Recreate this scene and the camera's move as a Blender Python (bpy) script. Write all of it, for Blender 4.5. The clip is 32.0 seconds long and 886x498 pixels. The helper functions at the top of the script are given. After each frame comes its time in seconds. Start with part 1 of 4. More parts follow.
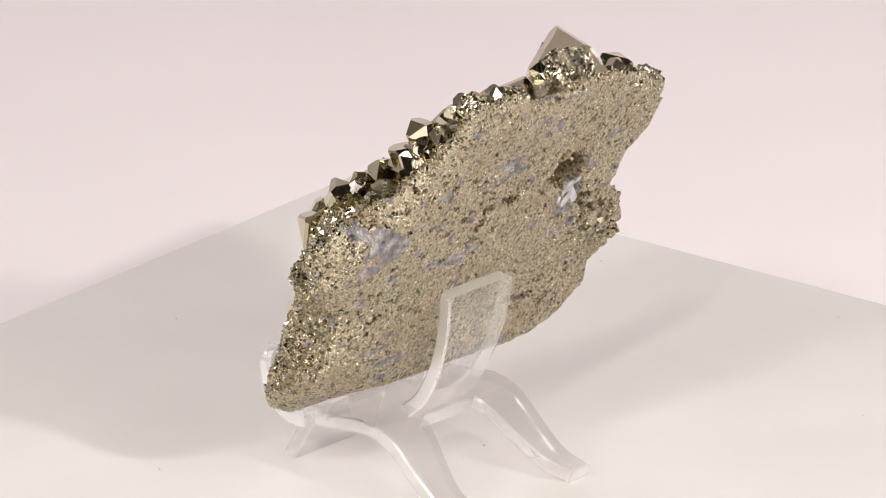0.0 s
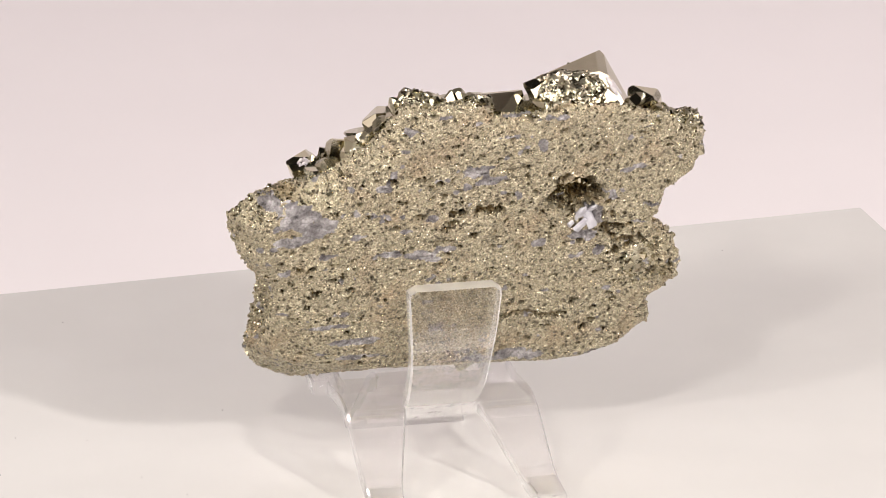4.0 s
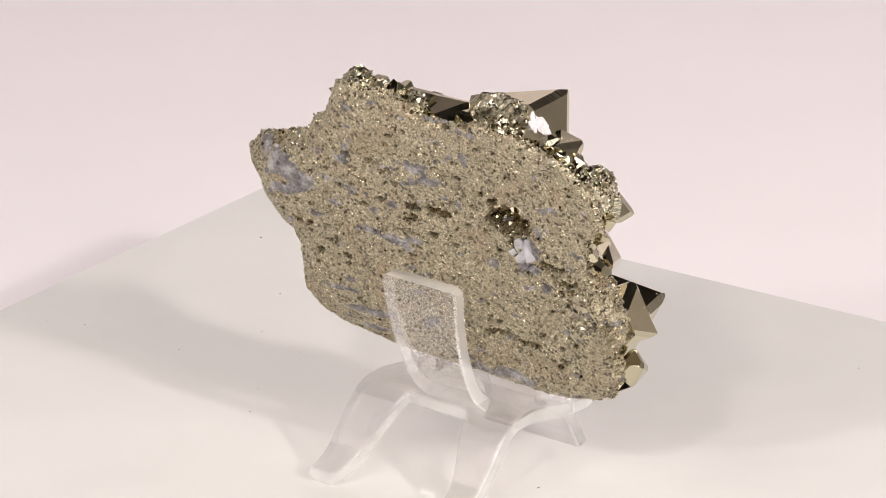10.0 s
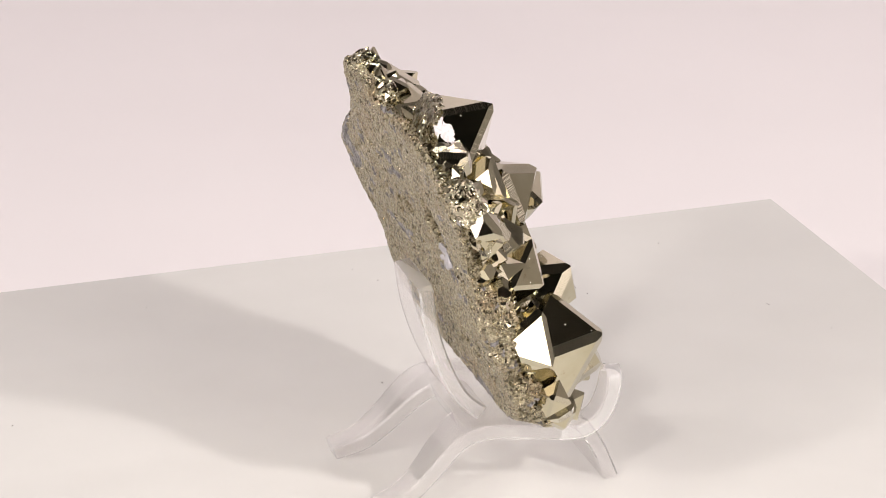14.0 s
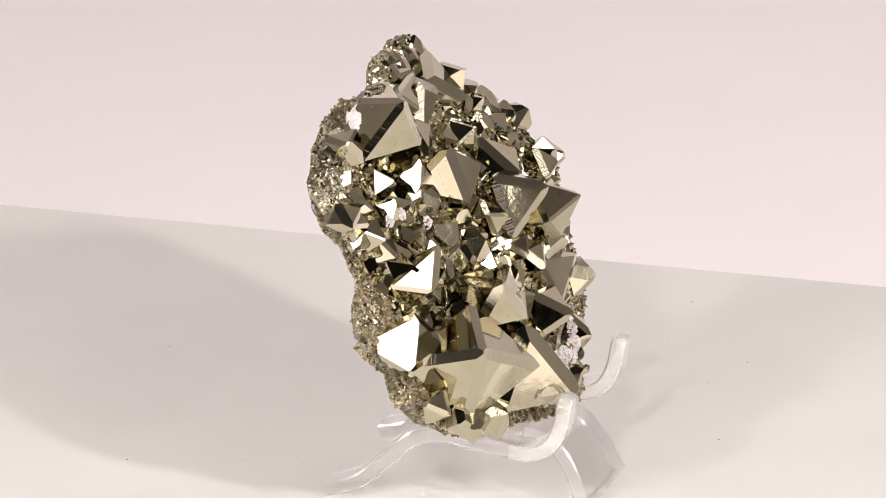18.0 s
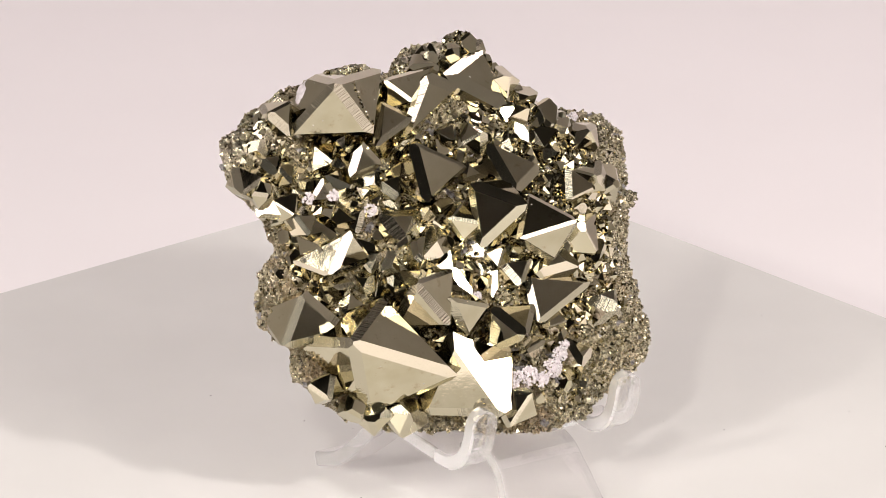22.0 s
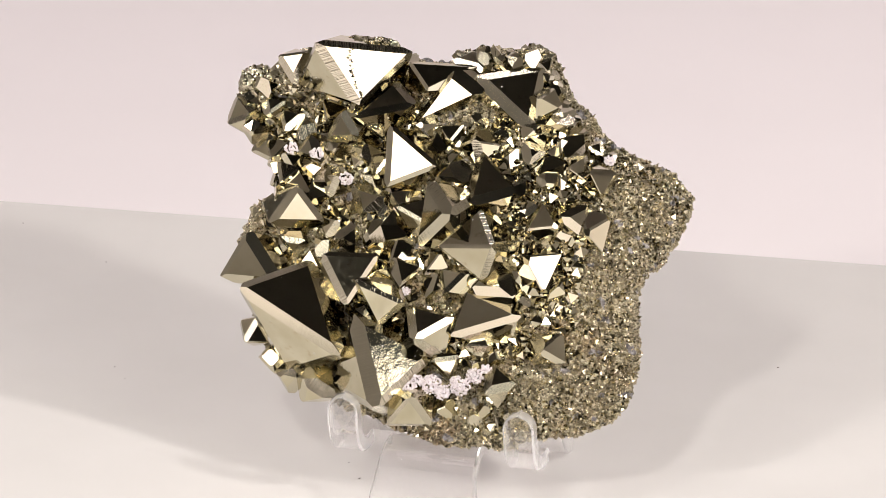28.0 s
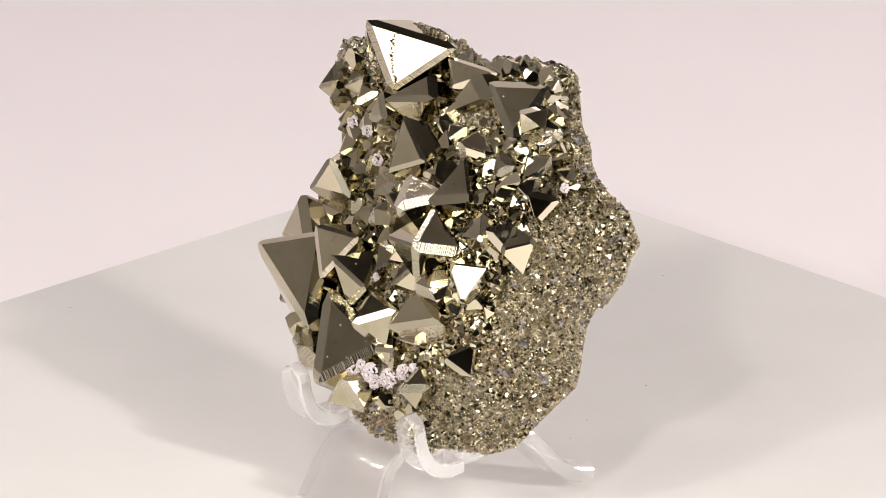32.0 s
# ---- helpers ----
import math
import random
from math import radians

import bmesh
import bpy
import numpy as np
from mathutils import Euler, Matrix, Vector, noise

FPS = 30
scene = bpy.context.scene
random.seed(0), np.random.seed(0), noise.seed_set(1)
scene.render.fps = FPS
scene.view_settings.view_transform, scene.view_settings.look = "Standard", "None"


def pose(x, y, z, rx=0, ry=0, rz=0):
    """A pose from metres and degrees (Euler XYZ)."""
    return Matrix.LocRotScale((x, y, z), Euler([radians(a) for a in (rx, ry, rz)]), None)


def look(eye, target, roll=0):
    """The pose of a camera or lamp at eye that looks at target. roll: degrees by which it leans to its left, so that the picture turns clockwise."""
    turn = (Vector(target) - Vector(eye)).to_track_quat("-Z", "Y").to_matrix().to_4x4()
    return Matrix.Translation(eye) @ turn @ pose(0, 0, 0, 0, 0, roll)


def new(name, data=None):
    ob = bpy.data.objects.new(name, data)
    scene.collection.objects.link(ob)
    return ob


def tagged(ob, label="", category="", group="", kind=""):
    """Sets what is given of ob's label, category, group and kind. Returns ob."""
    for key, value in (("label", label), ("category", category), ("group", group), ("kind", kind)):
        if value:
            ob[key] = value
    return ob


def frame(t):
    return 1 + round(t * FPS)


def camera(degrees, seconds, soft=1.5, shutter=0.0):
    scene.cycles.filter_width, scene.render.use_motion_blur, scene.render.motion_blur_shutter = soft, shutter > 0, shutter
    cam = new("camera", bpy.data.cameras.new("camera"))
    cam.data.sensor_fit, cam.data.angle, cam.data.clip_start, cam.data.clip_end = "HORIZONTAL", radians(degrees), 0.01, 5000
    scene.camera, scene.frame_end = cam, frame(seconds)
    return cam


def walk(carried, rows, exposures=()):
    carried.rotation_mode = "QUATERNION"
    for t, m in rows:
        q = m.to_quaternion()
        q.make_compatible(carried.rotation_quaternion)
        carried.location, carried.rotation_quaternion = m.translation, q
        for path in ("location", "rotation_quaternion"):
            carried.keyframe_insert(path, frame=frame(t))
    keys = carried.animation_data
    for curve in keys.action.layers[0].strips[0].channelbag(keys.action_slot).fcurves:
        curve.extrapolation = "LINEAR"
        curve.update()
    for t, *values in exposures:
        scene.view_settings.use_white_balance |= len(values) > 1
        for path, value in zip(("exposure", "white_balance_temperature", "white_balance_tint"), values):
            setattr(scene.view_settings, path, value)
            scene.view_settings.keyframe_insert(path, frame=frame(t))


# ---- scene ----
# One still camera with a long lens; a square plate turns in front of it.
MM = 0.001
SPIN = -8.6854  # degrees a second, clockwise from above
eye = Vector((0.0, -1.25, 0.4997))
cam = camera(6.953, 32.0, soft=0.7)
view = look(eye, eye + Vector((-0.001447, 0.939678, -0.342057)), 0.647)
walk(cam, [(0.0, view), (32.0, view)])

# ---- world and lamps ----
world = bpy.data.worlds.new("room_air")
scene.world = world
world.use_nodes = True
world.node_tree.nodes["Background"].inputs[0].default_value = (0.9, 0.85, 0.85, 1)
world.node_tree.nodes["Background"].inputs[1].default_value = 0.03


def lamp(name, azimuth, elevation, distance, size, watts, colour, aim=(0, 0, 0.03)):
    a, e = radians(azimuth), radians(elevation)
    data = bpy.data.lights.new(name, "AREA")
    data.shape, data.size, data.size_y = "RECTANGLE", size[0], size[1]
    data.energy, data.color = watts, colour
    at = Vector(aim) + distance * Vector((math.cos(a) * math.cos(e), math.sin(a) * math.cos(e), math.sin(e)))
    ob = new(name, data)
    ob.matrix_world = look(at, aim)
    return ob


lamp("key_lamp_right", -48, 30, 0.62, (0.035, 0.035), 2.0, (1.0, 0.95, 0.91))
lamp("key_lamp_left", -128, 27, 0.62, (0.035, 0.035), 1.0, (1.0, 0.95, 0.91))
lamp("front_lamp_left", -103, 36, 0.62, (0.035, 0.035), 1.1, (1.0, 0.95, 0.91))
lamp("far_lamp_right", 33, 18, 0.62, (0.035, 0.035), 0.6, (1.0, 0.95, 0.91))
lamp("far_lamp_left", 168, 30, 0.62, (0.035, 0.035), 0.36, (1.0, 0.95, 0.91))
lamp("softbox_right", -55, 30, 0.62, (0.19, 0.45), 1.05, (1.0, 0.95, 0.91))
lamp("softbox_left", -127, 30, 0.62, (0.19, 0.45), 1.08, (1.0, 0.95, 0.91))
lamp("backdrop_lamp", 90, 73, 0.72, (0.28, 0.05), 0.75, (1.0, 0.92, 0.96), (0, 0.34, -0.03))
scene.view_settings.exposure = 0.27


# ---- materials ----
def material(name):
    m = bpy.data.materials.new(name)
    m.use_nodes = True
    nt = m.node_tree
    return m, nt, nt.nodes["Principled BSDF"]


def node(nt, kind, **values):
    nd = nt.nodes.new(kind)
    for key, value in values.items():
        if key in nd.inputs:
            nd.inputs[key].default_value = value
    return nd


def coords(nt, space="Object"):
    return nt.nodes.new("ShaderNodeTexCoord").outputs[space]


def noise_tex(nt, at, scale, detail=4.0, rough=0.55):
    nd = node(nt, "ShaderNodeTexNoise", Scale=scale, Detail=detail, Roughness=rough)
    nt.links.new(at, nd.inputs["Vector"])
    return nd


def ramp(nt, value, *stops):
    nd = nt.nodes.new("ShaderNodeValToRGB")
    els = nd.color_ramp.elements
    while len(els) < len(stops):
        els.new(0.5)
    for el, (pos, col) in zip(els, stops):
        el.position = pos
        el.color = (*col, 1) if len(col) == 3 else col
    nt.links.new(value, nd.inputs[0])
    return nd.outputs[0]


def mix(nt, fac, a, b, kind="MIX"):
    nd = nt.nodes.new("ShaderNodeMix")
    nd.data_type, nd.blend_type = "RGBA", kind
    for sock, val in ((nd.inputs[0], fac), (nd.inputs[6], a), (nd.inputs[7], b)):
        if isinstance(val, (int, float)):
            sock.default_value = val
        elif isinstance(val, tuple):
            sock.default_value = (*val, 1)
        else:
            nt.links.new(val, sock)
    return nd.outputs[2]


def bump(nt, height, strength, distance, under=None):
    nd = node(nt, "ShaderNodeBump", Strength=strength, Distance=distance)
    nt.links.new(height, nd.inputs["Height"])
    if under is not None:
        nt.links.new(under, nd.inputs["Normal"])
    return nd.outputs["Normal"]


GREY3 = ((0, 0, 0), (1, 1, 1))


def pyrite_material():
    """Polished natural crystal faces: metal with faint growth relief, tarnish and dust."""
    m, nt, p = material("pyrite_face")
    at = coords(nt)
    big = noise_tex(nt, at, 160, 3)
    fine = noise_tex(nt, at, 2600, 3)
    col = ramp(nt, big.outputs[0], (0.3, (0.56, 0.508, 0.355)), (0.7, (0.655, 0.602, 0.45)))
    stain = noise_tex(nt, at, 420, 5, 0.7)
    col = mix(nt, ramp(nt, stain.outputs[0], (0.60, (0, 0, 0)), (0.70, (0.7, 0.7, 0.7))), col, (0.44, 0.36, 0.22))
    dust = node(nt, "ShaderNodeTexVoronoi", Scale=620.0)
    nt.links.new(coords(nt, "Object"), dust.inputs["Vector"])
    spots = ramp(nt, dust.outputs["Distance"], (0.07, (1, 1, 1)), (0.10, (0, 0, 0)))
    few = ramp(nt, dust.outputs["Color"], (0.60, (0, 0, 0)), (0.62, (1, 1, 1)))
    spots = mix(nt, 1.0, spots, few, "MULTIPLY")
    nt.links.new(mix(nt, spots, col, (0.55, 0.51, 0.45)), p.inputs["Base Color"])
    nt.links.new(ramp(nt, spots, (0.0, (1, 1, 1)), (1.0, (0, 0, 0))), p.inputs["Metallic"])
    r = ramp(nt, fine.outputs[0], (0.4, (0.02, 0.02, 0.02)), (0.8, (0.08, 0.08, 0.08)))
    nt.links.new(mix(nt, spots, r, (0.8, 0.8, 0.8)), p.inputs["Roughness"])
    nt.links.new(bump(nt, big.outputs[0], 0.02, 0.002, bump(nt, fine.outputs[0], 0.05, 0.0001)), p.inputs["Normal"])
    return m


def striated_material():
    """Bevelled crystal edges with growth lines across them."""
    m, nt, p = material("pyrite_striated_edge")
    at = coords(nt, "UV")
    lines = node(nt, "ShaderNodeTexNoise", Scale=24.0, Detail=2.0, Roughness=0.6)
    nt.links.new(at, lines.inputs["Vector"])
    p.inputs["Base Color"].default_value = (0.568, 0.525, 0.398, 1)
    p.inputs["Metallic"].default_value = 1.0
    p.inputs["Roughness"].default_value = 0.10
    relief = nt.nodes.new("ShaderNodeBump")
    relief.inputs["Distance"].default_value = 0.0003
    nt.links.new(lines.outputs[0], relief.inputs["Height"])
    some = nt.nodes.new("ShaderNodeObjectInfo")
    nt.links.new(ramp(nt, some.outputs["Random"], (0.25, (0.03, 0.03, 0.03)), (0.8, (0.22, 0.22, 0.22))), relief.inputs["Strength"])
    nt.links.new(relief.outputs["Normal"], p.inputs["Normal"])
    return m


def matrix_material():
    """Granular pyrite, each grain tilted its own way, with grey-lilac quartz between."""
    m, nt, p = material("granular_pyrite")
    at = coords(nt)
    grain = node(nt, "ShaderNodeTexVoronoi", Scale=5200.0)
    coarse = node(nt, "ShaderNodeTexVoronoi", Scale=2100.0)
    for g in (grain, coarse):
        nt.links.new(at, g.inputs["Vector"])
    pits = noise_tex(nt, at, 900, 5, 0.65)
    metal = ramp(nt, grain.outputs["Color"], (0.12, (0.235, 0.204, 0.137)), (0.88, (0.69, 0.617, 0.46)))
    stain = noise_tex(nt, at, 110, 4, 0.6)
    metal = mix(nt, ramp(nt, stain.outputs[0], (0.52, (0, 0, 0)), (0.70, (0.55, 0.55, 0.55))), metal, (0.40, 0.29, 0.19))
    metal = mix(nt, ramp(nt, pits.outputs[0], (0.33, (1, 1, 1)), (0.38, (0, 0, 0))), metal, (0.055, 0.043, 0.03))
    metal = mix(nt, ramp(nt, coarse.outputs["Color"], (0.16, (0.8, 0.8, 0.8)), (0.26, (0, 0, 0))), metal, (0.09, 0.074, 0.05))
    # brown tarnish plus painted shade that darkens the pits and the hollow
    recess = nt.nodes.new("ShaderNodeAttribute")
    recess.attribute_name = "tarnish_shade"
    metal = mix(nt, recess.outputs["Fac"], metal, (0.13, 0.09, 0.04))
    cloud = noise_tex(nt, at, 420, 5, 0.65)
    quartz = ramp(nt, cloud.outputs[0], (0.36, (0.085, 0.074, 0.075)), (0.52, (0.20, 0.184, 0.182)), (0.64, (0.40, 0.374, 0.37)))
    here = nt.nodes.new("ShaderNodeAttribute")
    here.attribute_name = "quartz"
    mask = mix(nt, 0.75, here.outputs["Color"], noise_tex(nt, at, 1100, 6, 0.7).outputs[0], "OVERLAY")
    mask = ramp(nt, mask, (0.36, (0, 0, 0)), (0.46, (1, 1, 1)))
    nt.links.new(mix(nt, mask, metal, quartz), p.inputs["Base Color"])
    nt.links.new(ramp(nt, mask, (0.0, (0.95, 0.95, 0.95)), (1.0, (0, 0, 0))), p.inputs["Metallic"])
    nt.links.new(ramp(nt, coarse.outputs["Color"], (0.22, (0.10, 0.10, 0.10)), (0.60, (0.46, 0.46, 0.46))), p.inputs["Roughness"])
    geo = nt.nodes.new("ShaderNodeNewGeometry")
    total = geo.outputs["Normal"]
    for src, gain in ((grain, 1.2), (coarse, 0.36)):
        sub = nt.nodes.new("ShaderNodeVectorMath")
        sub.operation = "SUBTRACT"
        nt.links.new(src.outputs["Color"], sub.inputs[0])
        sub.inputs[1].default_value = (0.5, 0.5, 0.5)
        sc = nt.nodes.new("ShaderNodeVectorMath")
        sc.operation = "SCALE"
        nt.links.new(sub.outputs[0], sc.inputs[0])
        sc.inputs["Scale"].default_value = gain
        add = nt.nodes.new("ShaderNodeVectorMath")
        nt.links.new(total, add.inputs[0])
        nt.links.new(sc.outputs[0], add.inputs[1])
        total = add.outputs[0]
    unit = nt.nodes.new("ShaderNodeVectorMath")
    unit.operation = "NORMALIZE"
    nt.links.new(total, unit.inputs[0])
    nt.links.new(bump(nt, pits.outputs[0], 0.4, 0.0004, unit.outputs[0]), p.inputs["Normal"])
    return m


def lump_material():
    """Broken pyrite: crumpled bright flakes between dull brown hollows."""
    m, nt, p = material("broken_pyrite")
    at = coords(nt)
    n1 = noise_tex(nt, at, 420, 4, 0.6)
    warp = nt.nodes.new("ShaderNodeVectorMath")
    warp.operation = "MULTIPLY_ADD"
    nt.links.new(noise_tex(nt, at, 300, 3).outputs["Color"], warp.inputs[0])
    warp.inputs[1].default_value = (0.0022, 0.0022, 0.0022)
    nt.links.new(at, warp.inputs[2])
    flake = node(nt, "ShaderNodeTexVoronoi", Scale=560.0)
    speck = node(nt, "ShaderNodeTexVoronoi", Scale=1400.0)
    geo = nt.nodes.new("ShaderNodeNewGeometry")
    total = geo.outputs["Normal"]
    for src, gain in ((flake, 0.9), (speck, 0.35)):
        nt.links.new(warp.outputs[0], src.inputs["Vector"])
        tilt = nt.nodes.new("ShaderNodeVectorMath")
        tilt.operation = "MULTIPLY_ADD"
        nt.links.new(src.outputs["Color"], tilt.inputs[0])
        tilt.inputs[1].default_value = (gain, gain, gain)
        tilt.inputs[2].default_value = (-gain / 2, -gain / 2, -gain / 2)
        add = nt.nodes.new("ShaderNodeVectorMath")
        nt.links.new(total, add.inputs[0])
        nt.links.new(tilt.outputs[0], add.inputs[1])
        total = add.outputs[0]
    unit = nt.nodes.new("ShaderNodeVectorMath")
    unit.operation = "NORMALIZE"
    nt.links.new(total, unit.inputs[0])
    col = ramp(nt, n1.outputs[0], (0.36, (0.10, 0.075, 0.045)), (0.46, (0.58, 0.53, 0.40)))
    nt.links.new(mix(nt, ramp(nt, flake.outputs["Color"], (0.3, (0.45, 0.45, 0.45)), (0.7, (1, 1, 1))), (0.16, 0.13, 0.085), col), p.inputs["Base Color"])
    p.inputs["Metallic"].default_value = 1.0
    nt.links.new(ramp(nt, speck.outputs["Color"], (0.3, (0.08, 0.08, 0.08)), (0.7, (0.32, 0.32, 0.32))), p.inputs["Roughness"])
    nt.links.new(bump(nt, n1.outputs[0], 0.5, 0.0008, unit.outputs[0]), p.inputs["Normal"])
    return m


def acrylic_material(name, rough, clear):
    """Cast acrylic: partly seen straight through, partly bent and mirrored."""
    m, nt, p = material(name)
    at = coords(nt)
    n1 = noise_tex(nt, at, 60, 2)
    p.inputs["Base Color"].default_value = (0.99, 0.985, 0.985, 1)
    p.inputs["Transmission Weight"].default_value = 1.0
    p.inputs["IOR"].default_value = 1.49
    p.inputs["Roughness"].default_value = rough
    nt.links.new(bump(nt, n1.outputs[0], 0.012, 0.003), p.inputs["Normal"])
    thin = node(nt, "ShaderNodeBsdfTransparent")
    thin.inputs[0].default_value = (0.99, 0.985, 0.985, 1)
    both = nt.nodes.new("ShaderNodeMixShader")
    both.inputs[0].default_value = clear
    nt.links.new(p.outputs[0], both.inputs[1])
    nt.links.new(thin.outputs[0], both.inputs[2])
    nt.links.new(both.outputs[0], nt.nodes["Material Output"].inputs["Surface"])
    return m


def frosted_material(name, clear, thin_part):
    """Cut and flame-polished sheet edges: milky."""
    m, nt, p = material(name)
    p.inputs["Base Color"].default_value = (0.96, 0.94, 0.945, 1)
    p.inputs["Transmission Weight"].default_value = clear
    p.inputs["Roughness"].default_value = 0.2
    n1 = noise_tex(nt, coords(nt), 300, 3)
    nt.links.new(bump(nt, n1.outputs[0], 0.15, 0.0006), p.inputs["Normal"])
    thin = node(nt, "ShaderNodeBsdfTransparent")
    both = nt.nodes.new("ShaderNodeMixShader")
    both.inputs[0].default_value = thin_part
    nt.links.new(p.outputs[0], both.inputs[1])
    nt.links.new(thin.outputs[0], both.inputs[2])
    nt.links.new(both.outputs[0], nt.nodes["Material Output"].inputs["Surface"])
    return m


def gloss_white_material():
    m, nt, p = material("glossy_white_acrylic")
    at = coords(nt)
    n1 = noise_tex(nt, at, 30, 3)
    col = ramp(nt, n1.outputs[0], (0.3, (0.64, 0.622, 0.60)), (0.7, (0.67, 0.652, 0.63)))
    nt.links.new(col, p.inputs["Base Color"])
    p.inputs["Roughness"].default_value = 0.035
    p.inputs["IOR"].default_value = 1.49
    return m


def paper_material():
    m, nt, p = material("white_paper")
    at = coords(nt)
    n1 = noise_tex(nt, at, 8, 3)
    col = ramp(nt, n1.outputs[0], (0.3, (0.85, 0.793, 0.806)), (0.7, (0.88, 0.823, 0.836)))
    nt.links.new(col, p.inputs["Base Color"])
    p.inputs["Roughness"].default_value = 0.8
    return m


def dull_material(name, colour, rough=0.9):
    m, nt, p = material(name)
    at = coords(nt)
    n1 = noise_tex(nt, at, 3, 4)
    nt.links.new(ramp(nt, n1.outputs[0], (0.3, tuple(c * 0.85 for c in colour)), (0.7, tuple(min(1, c * 1.1) for c in colour))), p.inputs["Base Color"])
    p.inputs["Roughness"].default_value = rough
    return m


def crust_material():
    """Chalky white crust of tiny beads."""
    m, nt, p = material("white_crust")
    n1 = noise_tex(nt, coords(nt), 1500, 3)
    nt.links.new(ramp(nt, n1.outputs[0], (0.3, (0.46, 0.41, 0.42)), (0.7, (0.70, 0.64, 0.655))), p.inputs["Base Color"])
    p.inputs["Roughness"].default_value = 0.7
    p.inputs["Subsurface Weight"].default_value = 0.15
    p.inputs["Subsurface Radius"].default_value = (0.0006, 0.0005, 0.0005)
    nt.links.new(bump(nt, n1.outputs[0], 0.4, 0.0002), p.inputs["Normal"])
    return m


def quartz_material():
    m, nt, p = material("milky_quartz")
    n1 = noise_tex(nt, coords(nt), 500, 4)
    nt.links.new(ramp(nt, n1.outputs[0], (0.3, (0.36, 0.34, 0.37)), (0.7, (0.60, 0.58, 0.61))), p.inputs["Base Color"])
    p.inputs["Roughness"].default_value = 0.28
    p.inputs["Transmission Weight"].default_value = 0.25
    nt.links.new(bump(nt, n1.outputs[0], 0.3, 0.0005), p.inputs["Normal"])
    return m


CRUST, QUARTZ = crust_material(), quartz_material()
SPECK = dull_material("dark_dust", (0.07, 0.05, 0.045))
PYRITE, STRIATED, MATRIX = pyrite_material(), striated_material(), matrix_material()
ACRYLIC, FROST = acrylic_material("clear_acrylic", 0.0, 0.75), frosted_material("polished_acrylic_edge", 0.92, 0.4)
MILKY = frosted_material("milky_acrylic_edge", 0.65, 0.3)
GLOSS, PAPER = gloss_white_material(), paper_material()
LUMP = lump_material()
DARK = dull_material("dark_wall_paint", (0.1, 0.096, 0.088))


# ---- mesh helpers ----
def mesh_of(name, verts, faces, mats, indices=None, smooth=False):
    me = bpy.data.meshes.new(name)
    me.from_pydata([tuple(v) for v in verts], [], faces)
    for m in mats:
        me.materials.append(m)
    if indices is not None:
        me.polygons.foreach_set("material_index", indices)
    me.polygons.foreach_set("use_smooth", [smooth] * len(me.polygons))
    me.update()
    return me


def part(name, me, parent, m=None, label=""):
    ob = new(name, me)
    ob.parent = parent
    if m is not None:
        ob.matrix_local = m
    return tagged(ob, label)


def from_bm(name, bm, mats, smooth=False):
    me = bpy.data.meshes.new(name)
    bmesh.ops.recalc_face_normals(bm, faces=bm.faces)
    bm.to_mesh(me)
    bm.free()
    for m in mats:
        me.materials.append(m)
    me.polygons.foreach_set("use_smooth", [smooth] * len(me.polygons))
    return me


def box_mesh(name, lo, hi, mat, edge=0.0):
    bm = bmesh.new()
    bmesh.ops.create_cube(bm, size=1)
    for v in bm.verts:
        v.co = Vector([(lo[k] + hi[k]) / 2 + v.co[k] * (hi[k] - lo[k]) for k in range(3)])
    if edge:
        bmesh.ops.bevel(bm, geom=bm.edges[:], offset=edge, segments=3, affect="EDGES")
    return from_bm(name, bm, [mat])


def spline(points, count):
    """A smooth line through a few points."""
    p = [np.array(points[0])] + [np.array(q) for q in points] + [np.array(points[-1])]
    out = []
    spans = len(points) - 1
    for k in range(count):
        s = k / (count - 1) * spans
        i = min(int(s), spans - 1)
        f = s - i
        a, b, c, d = p[i], p[i + 1], p[i + 2], p[i + 3]
        out.append(0.5 * (2 * b + (c - a) * f + (2 * a - 5 * b + 4 * c - d) * f * f + (3 * b - a - 3 * c + d) * f ** 3))
    return np.array(out)


# ---- the setting ----
def backdrop():
    """A white paper sweep: flat under the plate, curving up behind it."""
    line = [(-0.7, -0.03), (0.50, -0.03)] + [(0.50 + 0.25 * math.sin(a), 0.22 - 0.25 * math.cos(a)) for a in np.linspace(0.1, math.pi / 2, 14)] + [(0.75, 1.75)]
    verts, faces = [], []
    for x in (-0.6, 0.6):
        for y, z in line:
            verts.append((x, y, z))
    for x in (-0.6, 0.6):
        for y, z in line:
            verts.append((x, y + 0.002, z - 0.002))
    k = len(line)
    for i in range(k - 1):
        faces.append((i, i + 1, k + i + 1, k + i))
        faces.append((2 * k + i, 3 * k + i, 3 * k + i + 1, 2 * k + i + 1))
    ob = new("backdrop", mesh_of("backdrop", verts, faces, [PAPER], smooth=True))
    return tagged(ob, "plain white paper sweep behind the turning plate", "backdrop", kind="structure")


